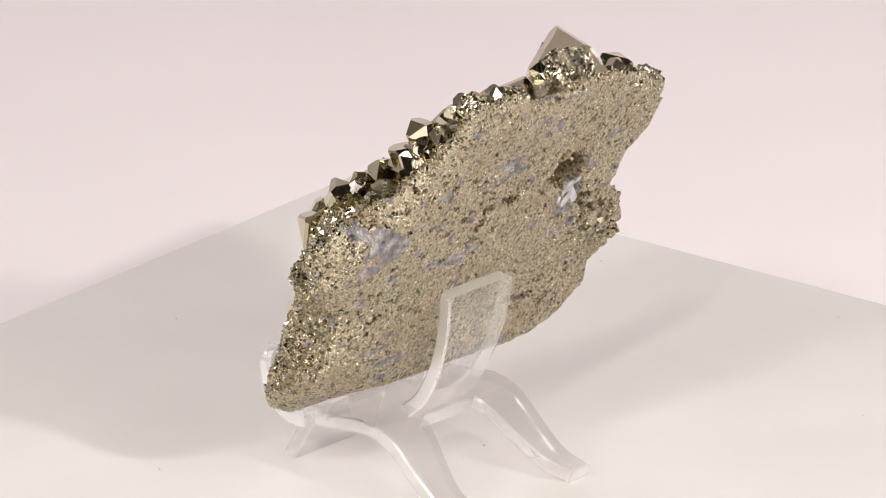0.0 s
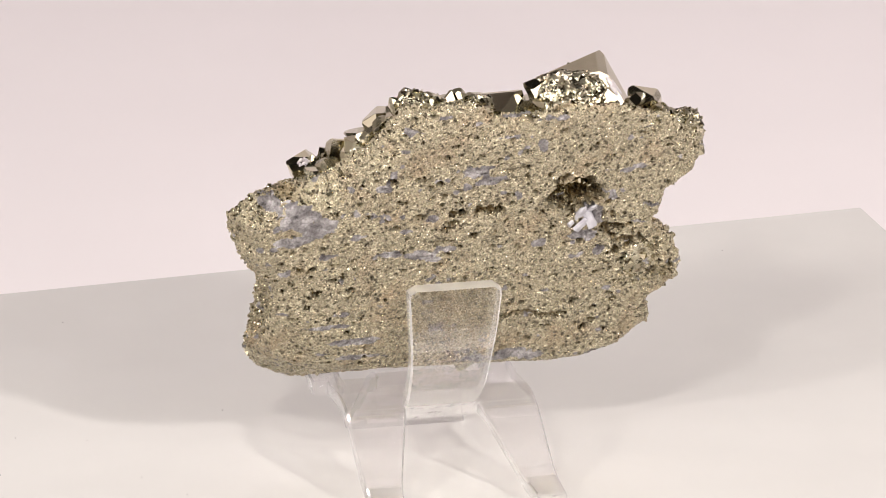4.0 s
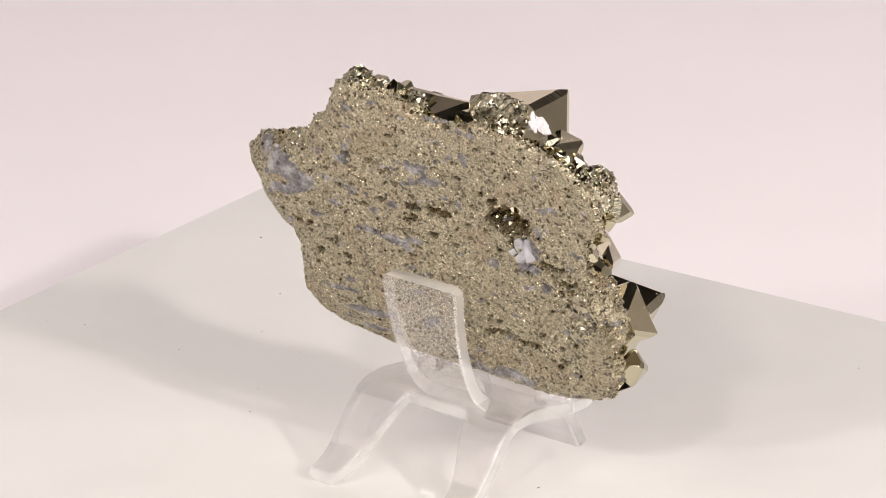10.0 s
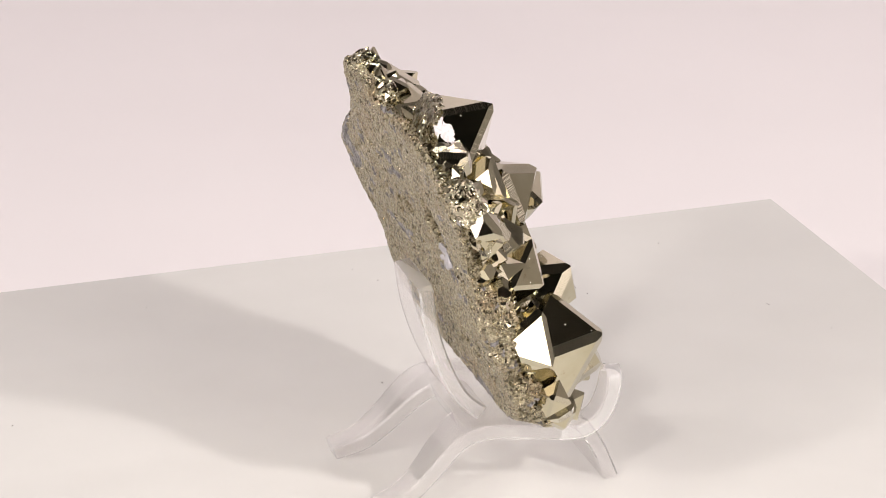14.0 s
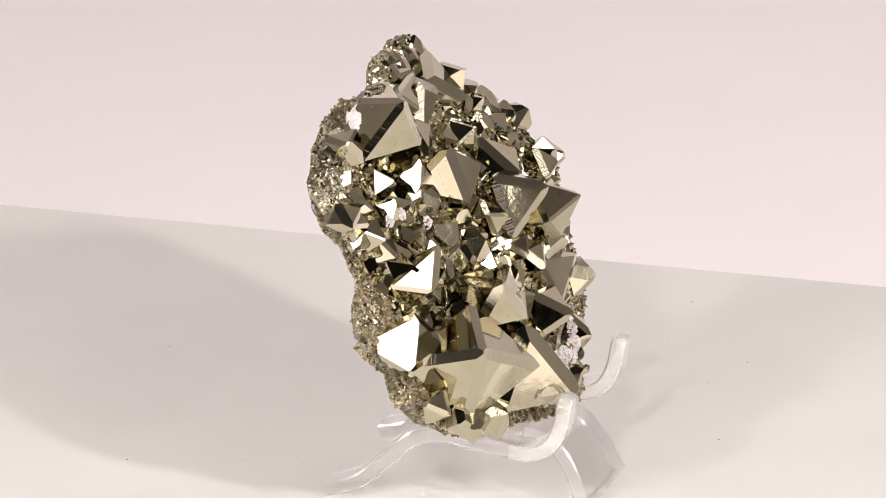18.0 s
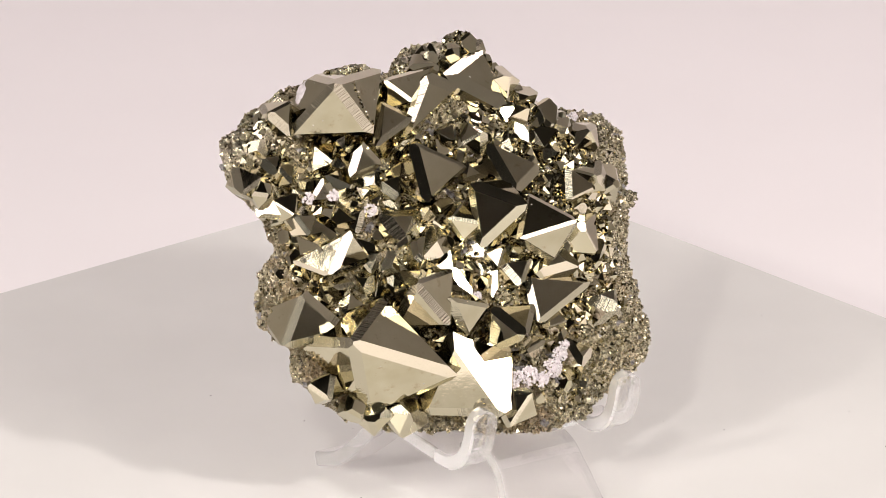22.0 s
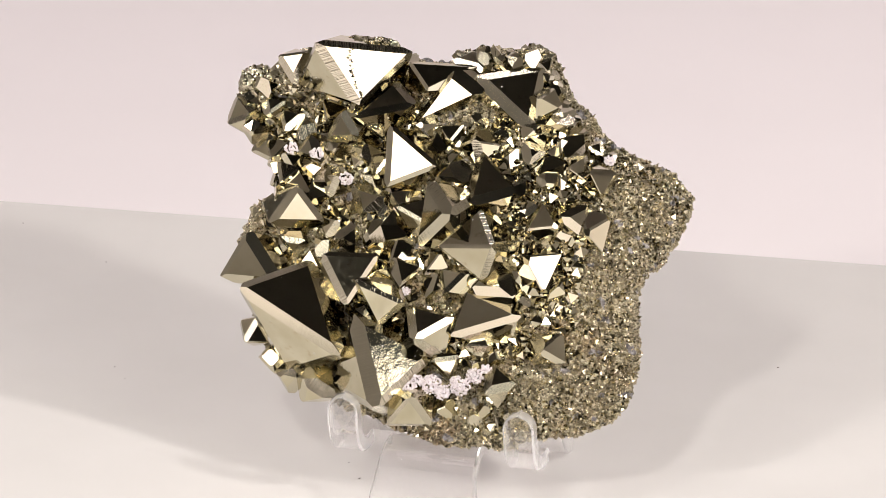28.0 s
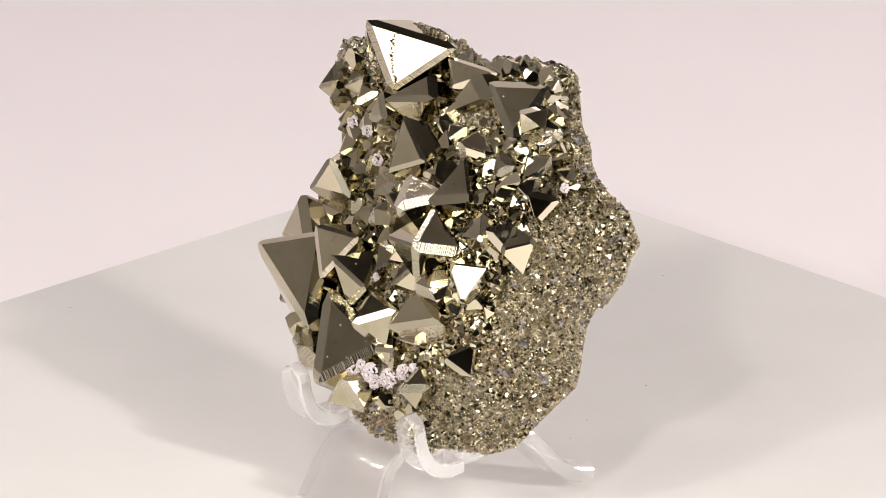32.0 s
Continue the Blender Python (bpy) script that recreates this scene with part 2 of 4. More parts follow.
def room():
    pale = dull_material("pale_wall_paint", (0.46, 0.437, 0.405))
    for name, lo, hi, mat in (("floor", (-0.72, -2.2, -0.85), (0.72, 1.0, -0.8), DARK), ("ceiling", (-0.72, -2.2, 1.8), (0.72, 1.0, 1.85), DARK),
                              ("wall_south", (-0.72, -2.3, -0.8), (0.72, -2.2, 1.8), DARK), ("wall_north", (-0.72, 1.0, -0.8), (0.72, 1.1, 1.8), DARK),
                              ("wall_west", (-0.82, -2.2, -0.8), (-0.72, 1.0, 1.8), pale), ("wall_east", (0.72, -2.2, -0.8), (0.82, 1.0, 1.8), pale)):
        tagged(new(name, box_mesh(name, lo, hi, mat)), "plain painted surface of the dim studio", "room", kind="structure")


def turntable():
    base = tagged(new("turntable"), "square glossy white turning plate with dust specks", "turntable")
    m = pose(6.6 * MM, -1.8 * MM, 0, 0, 0, -37.0)
    part("plate", box_mesh("plate", (-0.1238, -0.1238, -0.004), (0.1238, 0.1238, 0), GLOSS, 0.0006), base, m)
    bm = bmesh.new()
    bmesh.ops.create_cone(bm, cap_ends=True, segments=64, radius1=0.09, radius2=0.085, depth=0.024)
    rng = random.Random(11)
    pieces = []
    for k in range(34):
        c = Vector((rng.uniform(-0.115, 0.115), rng.uniform(-0.115, 0.115), 0.00012))
        s, turn = rng.uniform(0.07, 0.2) * MM, Euler((0, 0, rng.uniform(0, 6))).to_matrix()
        pieces.append(([c + turn @ Vector((v[0] * s * rng.choice((1.0, 1.0, 2.2)), v[1] * s, v[2] * 0.1 * MM)) for v in OCTA[0]], OCTA[1]))
    tagged(part("dust", merged("dust", pieces, [SPECK]), base, m, "scattered dark dust specks"), kind="stuff")
    part("drum", from_bm("drum", bm, [GLOSS]), base, pose(0, 0, -0.018))
    return base


# ---- the stand: one clear sheet, cut and bent ----
STAND = Matrix(((0.66633, -0.74565, 0, 0), (0.74565, 0.66633, 0, 0), (0, 0, 1, 0), (0, 0, 0, 1)))  # x along the slab, y to its crystal side


def sheet(name, pts, left, right, thick, round_end=0.0, edge=None, start=(), end=()):
    """A bent strip in mm along (y, z), left and right edges in x; start and end: the stretches of x that are closed at its two ends."""
    count = len(pts)
    t = np.gradient(pts, axis=0)
    t /= np.linalg.norm(t, axis=1)[:, None]
    nrm = np.stack([-t[:, 1], t[:, 0]], 1)
    s = np.linspace(0, 1, count)
    li, ri = np.interp(s, np.linspace(0, 1, len(left)), left), np.interp(s, np.linspace(0, 1, len(right)), right)
    if round_end:
        far = np.clip(1 - np.cumsum(np.linalg.norm(np.diff(pts[::-1], axis=0, prepend=pts[-1:]), axis=1))[::-1] / round_end, 0, 1)
        cut = round_end * (1 - np.sqrt(np.clip(1 - far ** 2, 0, 1)))
        li, ri = li + cut, ri - cut
    e = min(0.45, thick * 0.13)
    verts, faces, kinds = [], [], []
    for k in range(count):
        for x, w in ((li[k] + e, -0.5), (ri[k] - e, -0.5), (ri[k], -0.5 + e / thick), (ri[k], 0.5 - e / thick), (ri[k] - e, 0.5), (li[k] + e, 0.5), (li[k], 0.5 - e / thick), (li[k], -0.5 + e / thick)):
            q = pts[k] + nrm[k] * thick * w
            verts.append((x * MM, q[0] * MM, q[1] * MM))
    for k in range(count - 1):
        for j in range(8):
            a, b = k * 8 + j, k * 8 + (j + 1) % 8
            faces.append((a, b, b + 8, a + 8))
            kinds.append(1 if j in (1, 2, 3, 5, 6, 7) else 0)
    for k, spans, turn in ((0, start, -1), (count - 1, end, 1)):
        if spans is None:
            faces.append(tuple(range(k * 8, k * 8 + 8))[::turn])
            kinds.append(1)
            continue
        for x0, x1 in spans:
            n = len(verts)
            for x, w in ((x0, -0.5), (x1, -0.5), (x1, 0.5), (x0, 0.5)):
                q = pts[k] + nrm[k] * thick * w
                verts.append((x * MM, q[0] * MM, q[1] * MM))
            faces.append((n, n + 1, n + 2, n + 3)[::turn])
            kinds.append(1)
    out = mesh_of(name, verts, faces, [ACRYLIC, edge or FROST], kinds, smooth=True)
    out.set_sharp_from_angle(angle=radians(38))
    return out


def stand():
    base = tagged(new("display_stand"), "clear bent acrylic easel with three legs and two hooks", "display stand")
    T = 2.8
    # one line from the front bend over the saddle down to the back feet
    line = spline([(16.1, 13.0), (9, 13.7), (3.5, 14.3), (-1.4, 13.4), (-4.6, 11.0), (-8.4, 7.1), (-13.0, 3.3), (-18.5, 1.5)], 64)
    cut = 26
    part("saddle", sheet("saddle", line[:cut + 1], [-20, -20.2], [15.6, 15.6], T, start=((-16.8, -10.4), (6.8, 10.3)), end=((-9.0, 4.6),)), base, STAND)
    for lo, hi in (([-20.2, -19.9, -19.3, -18.6], [-9.0, -10.2, -11.8, -13.0]), ([4.6, 6.8, 9.8, 12.0], [15.6, 16.0, 16.6, 17.4])):
        part("back_leg", sheet("back_leg", line[cut:], lo, hi, T, end=None), base, STAND)
    fold = spline([(16.1, 13.0), (19.0, 12.8), (22.6, 11.0), (25.4, 7.2), (27.2, 3.2), (28.2, 0.5)], 30)
    part("front_leg", sheet("front_leg", fold, [-10.4, -11, -13.8], [6.8, 7.4, 9.0], T, end=None), base, STAND)
    bend = spline([(16.1, 13.0), (20.2, 13.0), (23.9, 15.2), (25.8, 19.4), (26.5, 24.6)], 30)
    for x0, x1 in ((-22.6, -16.8), (10.3, 16.0)):
        part("hook", sheet("hook", bend, [x0, x0], [x1, x1], T, 3.0, MILKY, end=None), base, STAND)
    part("paddle", sheet("paddle", spline([(4.2, 14.2), (0.2, 17.8), (-3.4, 24.5), (-5.9, 32), (-7.2, 40.2)], 30), [-8.2, -8.8, -10.4], [5.4, 6.2, 7.4], T, 1.4, MILKY, None, None), base, STAND)
    return base


# ---- the specimen ----
# slab space: x along the slab, y from the flat back to the crystals, z up the slab
SLAB = Matrix(((0.66633, -0.70254, 0.24987, -0.00689), (0.74565, 0.62781, -0.22329, 0.00616), (0, 0.33510, 0.94218, 0.00329), (0, 0, 0, 1)))
OUTLINE = [(-43.4, 55.8), (-38.6, 59.7), (-36.0, 60.9), (-32.3, 61.7), (-28.2, 63.4), (-24.5, 65.6), (-23.0, 67.8), (-19.0, 70.6), (-15.6, 76.2), (-13.5, 79.9), (-11.0, 80.6), (-9.5, 79.2),
           (-3.4, 79.7), (0.6, 79.0), (3.6, 76.1), (7.7, 75.9), (11.2, 76.3), (15, 77.5), (25, 77.5), (30.9, 75.9), (36.0, 74.5), (39.8, 71.0), (43.2, 66.2), (42.2, 61.0), (37.2, 56.8),
           (36.6, 51.6), (35.2, 49.6), (40.2, 45.2), (42.0, 38.3), (39.2, 33.1), (36.3, 31.6), (37.6, 26.7), (31.5, 20.6), (25.8, 18.3), (18.5, 17.6), (10.2, 18.2), (-10.6, 18.6),
           (-19.0, 20.2), (-26.2, 21.2), (-32.0, 23.4), (-35.2, 27.2), (-34.2, 33.4), (-33.4, 37.1), (-34.4, 41.6), (-36.6, 42.4), (-40.9, 48.0)]


def rim_depth(x, z):
    """How far in front of the back face the slab's rim lies."""
    return 0.8 + float(np.interp(x, [-44, -32, -14], [3.2, 2.4, 0.0]) * np.interp(z, [42, 52, 66, 74], [0.0, 1.0, 1.0, 0.0]))


def front_depth(x, z):
    return np.interp(z, [8, 18, 30, 45, 60, 76, 84], [15.5, 15.5, 15, 17, 11, 4.5, 2.5]) * np.interp(x, [-2, 18, 36], [1.0, 0.55, 0.32])


def inside(x, z, margin):
    """Whether a point of the slab's plane lies within its outline, pulled in by a margin."""
    cx, cz = -1.0, 48.0
    r = math.hypot(x - cx, z - cz)
    x, z = cx + (x - cx) * (r + margin) / max(r, 0.01), cz + (z - cz) * (r + margin) / max(r, 0.01)
    hit = False
    for (x0, z0), (x1, z1) in zip(OUTLINE, OUTLINE[1:] + OUTLINE[:1]):
        if (z0 > z) != (z1 > z) and x < (x1 - x0) * (z - z0) / (z1 - z0) + x0:
            hit = not hit
    return hit


PITS = ((-30.4, 45.1, 0.8, 0.6), (-28.1, 45.1, 0.8, 0.6), (-26.8, 39.6, 1.0, 0.9), (-1.4, 55.3, 1.6, 0.9), (-2.2, 53.0, 1.0, 0.7), (-3.7, 51.7, 0.9, 0.6), (2.0, 49.9, 1.0, 0.6),
        (-5.5, 62.6, 0.8, 0.7), (-23.8, 42.4, 0.7, 0.5), (-20.4, 39.7, 0.8, 0.5), (4.4, 55.4, 2.6, 1.2), (15.0, 62.2, 1.0, 0.6), (17.2, 60.8, 1.3, 0.7), (10.5, 64.6, 1.2, 0.5),
        (24.6, 25.4, 0.9, 0.7), (17.7, 26.4, 1.2, 0.5), (14.3, 24.2, 0.7, 0.4), (12.5, 32.8, 0.7, 0.5), (-14.6, 64.0, 1.2, 0.8), (29.0, 43.6, 1.0, 1.0))
VEINS = ((-31.5, 57.2, 4.6, 3.0), (-27.2, 55.0, 3.2, 2.2), (-36.5, 59.6, 2.0, 1.3), (-32.5, 52.2, 4.0, 1.0), (-13.4, 47.2, 3.2, 0.8), (-8.6, 46.4, 2.6, 1.1), (-5.0, 45.2, 2.0, 0.8),
         (-14.4, 65.4, 0.9, 1.5), (-16.4, 62.8, 1.6, 1.2), (-26.1, 48.0, 1.2, 0.8), (-6.4, 54.8, 1.2, 0.9), (22.6, 47.6, 2.6, 1.6), (24.4, 52.4, 1.6, 3.0), (14.4, 46.5, 1.6, 0.9),
         (6.0, 19.9, 4.0, 0.9), (11.0, 20.5, 4.0, 1.2), (16.0, 19.6, 3.0, 0.9), (-24.9, 31.3, 5.0, 0.5), (-18.8, 27.3, 4.5, 0.8), (-19.0, 23.0, 5.0, 0.7), (13.2, 69.5, 0.8, 1.7),
         (0.8, 64.6, 3.4, 1.4), (4.0, 62.4, 2.4, 1.0), (32.0, 63.1, 1.6, 0.7), (29.4, 62.2, 1.4, 0.7), (-20.3, 52.0, 1.6, 1.0), (-11.0, 52.4, 1.2, 0.7), (25.8, 43.7, 1.2, 1.2), (27.1, 56.3, 0.9, 0.8))


def slab_mesh():
    pts = np.array(OUTLINE + OUTLINE[:1], float)
    seg = np.linalg.norm(np.diff(pts, axis=0), axis=1)
    along = np.concatenate([[0], np.cumsum(seg)])
    count = 200
    s = np.linspace(0, along[-1], count, endpoint=False)
    rim = np.stack([np.interp(s, along, pts[:, 0]), np.interp(s, along, pts[:, 1])], 1)
    mid = np.array([-1.0, 48.0])
    out_by = rim - mid
    rim = rim + np.where(out_by[:, :1] < -12, 0.8, 0.2) * out_by / np.linalg.norm(out_by, axis=1)[:, None]
    steps = np.linspace(1, 0, 40)[:-1]
    verts, faces = [], []

    def ring(f, front):
        for k in range(count):
            p = mid + (rim[k] - mid) * f
            gap = (1 - f) * np.linalg.norm(rim[k] - mid)
            if front:
                left = max(0.0, min(1.0, (-12 - rim[k][0]) / 12))
                under = max(0.0, min(1.0, (31 - rim[k][1]) / 7))
                width = (4.5 + 12 * left) * (1 - under) + 2.2 * under
                q = min(1.0, gap / width)
                d = front_depth(p[0], p[1]) * (q ** (0.32 if p[1] < 45 else 0.55) if left > 0.5 else q * (2 - q))
                d = d + (min(d, 8.5 + 0.55 * gap) - d) * left
                low = max(0.0, min(1.0, (40 - p[1]) / 18))
                verts.append((p[0] - (0.29 * max(0.0, min(1.0, (52 - p[1]) / 12)) + 0.2 * math.exp(-((p[1] - 43) / 6) ** 2)) * min(d, 9) * left, max(d + 0.8, rim_depth(*rim[k])), p[1] - (0.92 + 0.24 * left) * d * low))
            else:
                e = rim_depth(*rim[k])
                verts.append((p[0], e * (1 - min(1, gap / (1.5 * e))) ** 1.6 - float(np.interp(p[0], [-38, -22, 4, 16], [1.9, 1.7, 0.5, 0.0])) * min(1.0, gap / 7), p[1]))

    for f in steps:
        ring(f, True)
    for f in steps[1:]:
        ring(f, False)
    nr = len(steps)
    for r in range(nr - 1):
        for k in range(count):
            a, b = r * count + k, r * count + (k + 1) % count
            faces.append((a, b, b + count, a + count))
    for r in range(nr - 1):
        for k in range(count):
            j = (k + 1) % count
            a, b = ((nr + r - 1) * count + k, (nr + r - 1) * count + j) if r else (k, j)
            c, d = (nr + r) * count + j, (nr + r) * count + k
            faces.append((b, a, d, c))
    top, bot = len(verts), len(verts) + 1
    verts += [(mid[0], float(front_depth(*mid)) + 0.8, mid[1]), (mid[0], 0, mid[1])]
    for k in range(count):
        j = (k + 1) % count
        faces.append(((nr - 1) * count + k, (nr - 1) * count + j, top))
        faces.append(((2 * nr - 2) * count + j, (2 * nr - 2) * count + k, bot))
    bm = bmesh.new()
    me = mesh_of("rough", np.array(verts) * MM, faces, [])
    bm.from_mesh(me)
    bpy.data.meshes.remove(me)
    me = from_bm("rough", bm, [])
    ob = new("rough", me)
    mod = ob.modifiers.new("even", "REMESH")
    mod.mode, mod.voxel_size = "VOXEL", 0.40 * MM
    dg = bpy.context.evaluated_depsgraph_get()
    out = bpy.data.meshes.new_from_object(ob.evaluated_get(dg))
    bpy.data.objects.remove(ob)
    n = len(out.vertices)
    co, no = np.empty(n * 3), np.empty(n * 3)
    out.vertices.foreach_get("co", co)
    out.vertices.foreach_get("normal", no)
    co, no = co.reshape(-1, 3), no.reshape(-1, 3)
    # the last holds tarnish and painted shade for recesses of the back
    push, quartz, tarnish_shade = np.empty(n), np.zeros(n), np.zeros(n)
    for k in range(n):
        p = Vector(co[k]) * 1000
        back = no[k][1] < -0.5
        flat = Vector((p.x * 0.45, p.y, p.z))
        fine = noise.noise(flat * 1.9)
        amp = 0.07 if back else 0.5
        push[k] = noise.noise(p * 0.2) * amp * 1.6 + (noise.cell(p * 1.7) - 0.5) * amp * 1.2 + fine * amp * 0.9
        broad = noise.noise(p * 0.09 + Vector((0, 0, 4)))
        if back:
            rough = noise.noise(p * 0.35) * 2.0 + noise.noise(p * 0.9)
            ragged = noise.noise(p * 0.7 + Vector((2, 0, 5))) + 0.7 * noise.noise(p * 1.7)
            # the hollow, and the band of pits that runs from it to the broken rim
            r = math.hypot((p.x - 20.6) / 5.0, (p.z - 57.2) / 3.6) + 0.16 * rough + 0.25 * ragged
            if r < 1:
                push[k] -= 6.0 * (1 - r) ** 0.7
            tarnish_shade[k] = max(0.0, min(1.0, (1.05 - r) * 3.0))
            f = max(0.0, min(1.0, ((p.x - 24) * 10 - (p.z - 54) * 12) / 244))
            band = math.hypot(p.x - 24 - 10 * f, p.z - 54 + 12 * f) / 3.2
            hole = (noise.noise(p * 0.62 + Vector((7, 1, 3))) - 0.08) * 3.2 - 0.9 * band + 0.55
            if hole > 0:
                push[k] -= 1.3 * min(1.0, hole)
                tarnish_shade[k] = max(tarnish_shade[k], min(0.85, hole * 1.6))
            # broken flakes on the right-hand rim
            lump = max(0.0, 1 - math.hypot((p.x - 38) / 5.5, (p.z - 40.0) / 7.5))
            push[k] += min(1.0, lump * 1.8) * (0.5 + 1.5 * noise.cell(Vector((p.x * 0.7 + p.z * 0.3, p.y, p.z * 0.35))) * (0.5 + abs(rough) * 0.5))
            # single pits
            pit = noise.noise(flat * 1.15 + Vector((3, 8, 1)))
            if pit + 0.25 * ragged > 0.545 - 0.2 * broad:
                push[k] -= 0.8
                tarnish_shade[k] = max(tarnish_shade[k], 0.8)
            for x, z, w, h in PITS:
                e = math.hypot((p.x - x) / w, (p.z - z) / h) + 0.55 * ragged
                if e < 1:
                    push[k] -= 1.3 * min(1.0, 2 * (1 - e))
                    tarnish_shade[k] = max(tarnish_shade[k], min(0.95, (1 - e) * 3))
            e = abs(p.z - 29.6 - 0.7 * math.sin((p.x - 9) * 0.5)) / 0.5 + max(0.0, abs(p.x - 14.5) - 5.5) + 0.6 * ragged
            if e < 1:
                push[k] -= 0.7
                tarnish_shade[k] = max(tarnish_shade[k], 0.7)
            for x, z, w, h in VEINS:
                e = math.hypot((p.x - x) / w, (p.z - z) / h) + 0.28 * rough + 0.35 * ragged
                quartz[k] = max(quartz[k], max(0.0, min(1.0, (1.2 - e) * 1.6)))
        streak = noise.noise(Vector((p.x * 0.16, p.y * 0.5 + 9, p.z * 0.55))) + 0.6 * noise.noise(p * 0.7 + Vector((5, 0, 0))) + (0.3 * broad if back else 0.1)
        quartz[k] = max(quartz[k], max(0.0, min(0.8, (streak - 0.46) * 3)))
    co = co + no * push[:, None] * MM + np.random.default_rng(3).normal(0, 0.05 * MM, (n, 3))
    out.vertices.foreach_set("co", co.ravel())
    out.attributes.new("tarnish_shade", "FLOAT", "POINT").data.foreach_set("value", tarnish_shade)
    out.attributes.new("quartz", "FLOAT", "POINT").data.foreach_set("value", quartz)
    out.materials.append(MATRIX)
    out.polygons.foreach_set("use_smooth", [False] * len(out.polygons))
    out.update()
    return out


def lump_mesh(radii, seed):
    """A rugged clot of broken pyrite without clear faces."""
    bm = bmesh.new()
    bmesh.ops.create_icosphere(bm, subdivisions=5, radius=1)
    shift = Vector((seed * 3.1, seed * 7.7, 0))
    for v in bm.verts:
        block = v.co / max(abs(c) for c in v.co)
        p = Vector([(0.55 * v.co[k] + 0.38 * block[k]) * radii[k] for k in range(3)])
        q = p + 1.2 * noise.noise_vector(p * 0.35 + shift)
        f = 1 + 0.16 * noise.noise(p * 0.30 + shift) - 0.16 * abs(noise.noise(q * 0.5 + shift)) + 0.10 * abs(noise.noise(q * 1.1 + shift)) + 0.05 * noise.noise(p * 2.6 + shift)
        v.co = p * f * MM
    return from_bm("lump", bm, [LUMP])


def crystal_mesh(name, bevel=0.1, tip=0.06, wobble=0.08, seed=0, spread=(0.25, 0.5, 0.8, 1.0, 1.4, 1.8)):
    """An octahedron of radius 1 mm with bevelled edges, cut from planes."""
    rng = random.Random(seed)
    planes = []
    for sx in (-1, 1):
        for sy in (-1, 1):
            for sz in (-1, 1):
                planes.append((np.array([sx, sy, sz]) / math.sqrt(3), (1 + rng.uniform(-wobble, wobble)) / math.sqrt(3), 0, None))
    for i, j, k in ((0, 1, 2), (1, 2, 0), (2, 0, 1)):
        for a in (-1, 1):
            for b in (-1, 1):
                d, e = np.zeros(3), np.zeros(3)
                d[i], d[j] = a / math.sqrt(2), b / math.sqrt(2)
                e[i], e[j] = a / math.sqrt(2), -b / math.sqrt(2)
                planes.append((d, (1 - bevel * rng.choice(spread)) / math.sqrt(2), 1, e))
        for a in (-1, 1):
            d = np.zeros(3)
            d[i] = a
            tilt = np.array([rng.uniform(-0.25, 0.25) for q in range(3)]) + d
            planes.append((tilt / np.linalg.norm(tilt), 1 - tip * rng.uniform(0.3, 1.9), 0, None))
    nrm = np.array([p[0] for p in planes])
    off = np.array([p[1] for p in planes])
    idx = np.array([(a, b, c) for a in range(26) for b in range(a + 1, 26) for c in range(b + 1, 26)])
    A, b = nrm[idx], off[idx]
    ok = np.abs(np.linalg.det(A)) > 1e-3
    p = np.linalg.solve(A[ok], b[ok][:, :, None])[:, :, 0]
    p = p[(p @ nrm.T <= off + 1e-7).all(1)]
    uniq = []
    for q in p:
        if not any(np.abs(q - r).max() < 1e-5 for r in uniq):
            uniq.append(q)
    uniq = np.array(uniq)
    faces, kinds, axes = [], [], []
    for (d, o, kind, e) in planes:
        on = np.where(np.abs(uniq @ d - o) < 1e-5)[0]
        if len(on) < 3:
            continue
        c = uniq[on].mean(0)
        x = np.cross(d, [0.3, 0.5, 0.8])
        y = np.cross(d, x)
        ang = np.arctan2((uniq[on] - c) @ y, (uniq[on] - c) @ x)
        faces.append([int(i) for i in on[np.argsort(ang)]])
        kinds.append(kind)
        axes.append(e)
    me = mesh_of(name, uniq * MM, faces, [PYRITE, STRIATED], kinds)
    uv = me.uv_layers.new(name="along")
    for poly, e in zip(me.polygons, axes):
        for li in poly.loop_indices:
            co = me.vertices[me.loops[li].vertex_index].co
            uv.data[li].uv = (co.dot(Vector(e)) * 1000 if e is not None else 0.0, 0.0)
    return me


def rooted(me, turn, root):
    """Cuts away what of a crystal would come out at the slab's back."""
    back = turn.inverted() @ Vector((0, root * MM, 0))
    sliced(me, back, (turn.to_3x3().transposed() @ Vector((0, 1, 0))).normalized())


def sliced(me, at, way):
    """Keeps what of a mesh lies on one side of a plane, and closes the cut."""
    bm = bmesh.new()
    bm.from_mesh(me)
    cut = bmesh.ops.bisect_plane(bm, geom=bm.verts[:] + bm.edges[:] + bm.faces[:], plane_co=at, plane_no=way, clear_inner=True)
    edges = [e for e in cut["geom_cut"] if isinstance(e, bmesh.types.BMEdge)]
    if edges:
        bmesh.ops.edgeloop_fill(bm, edges=edges)
    bm.to_mesh(me)
    bm.free()


def merged(name, pieces, mats):
    """Many small closed pieces, each (verts, faces), as one mesh."""
    verts, faces = [], []
    for v, f in pieces:
        k = len(verts)
        verts += [tuple(q) for q in v]
        faces += [tuple(i + k for i in g) for g in f]
    return mesh_of(name, verts, faces, mats)


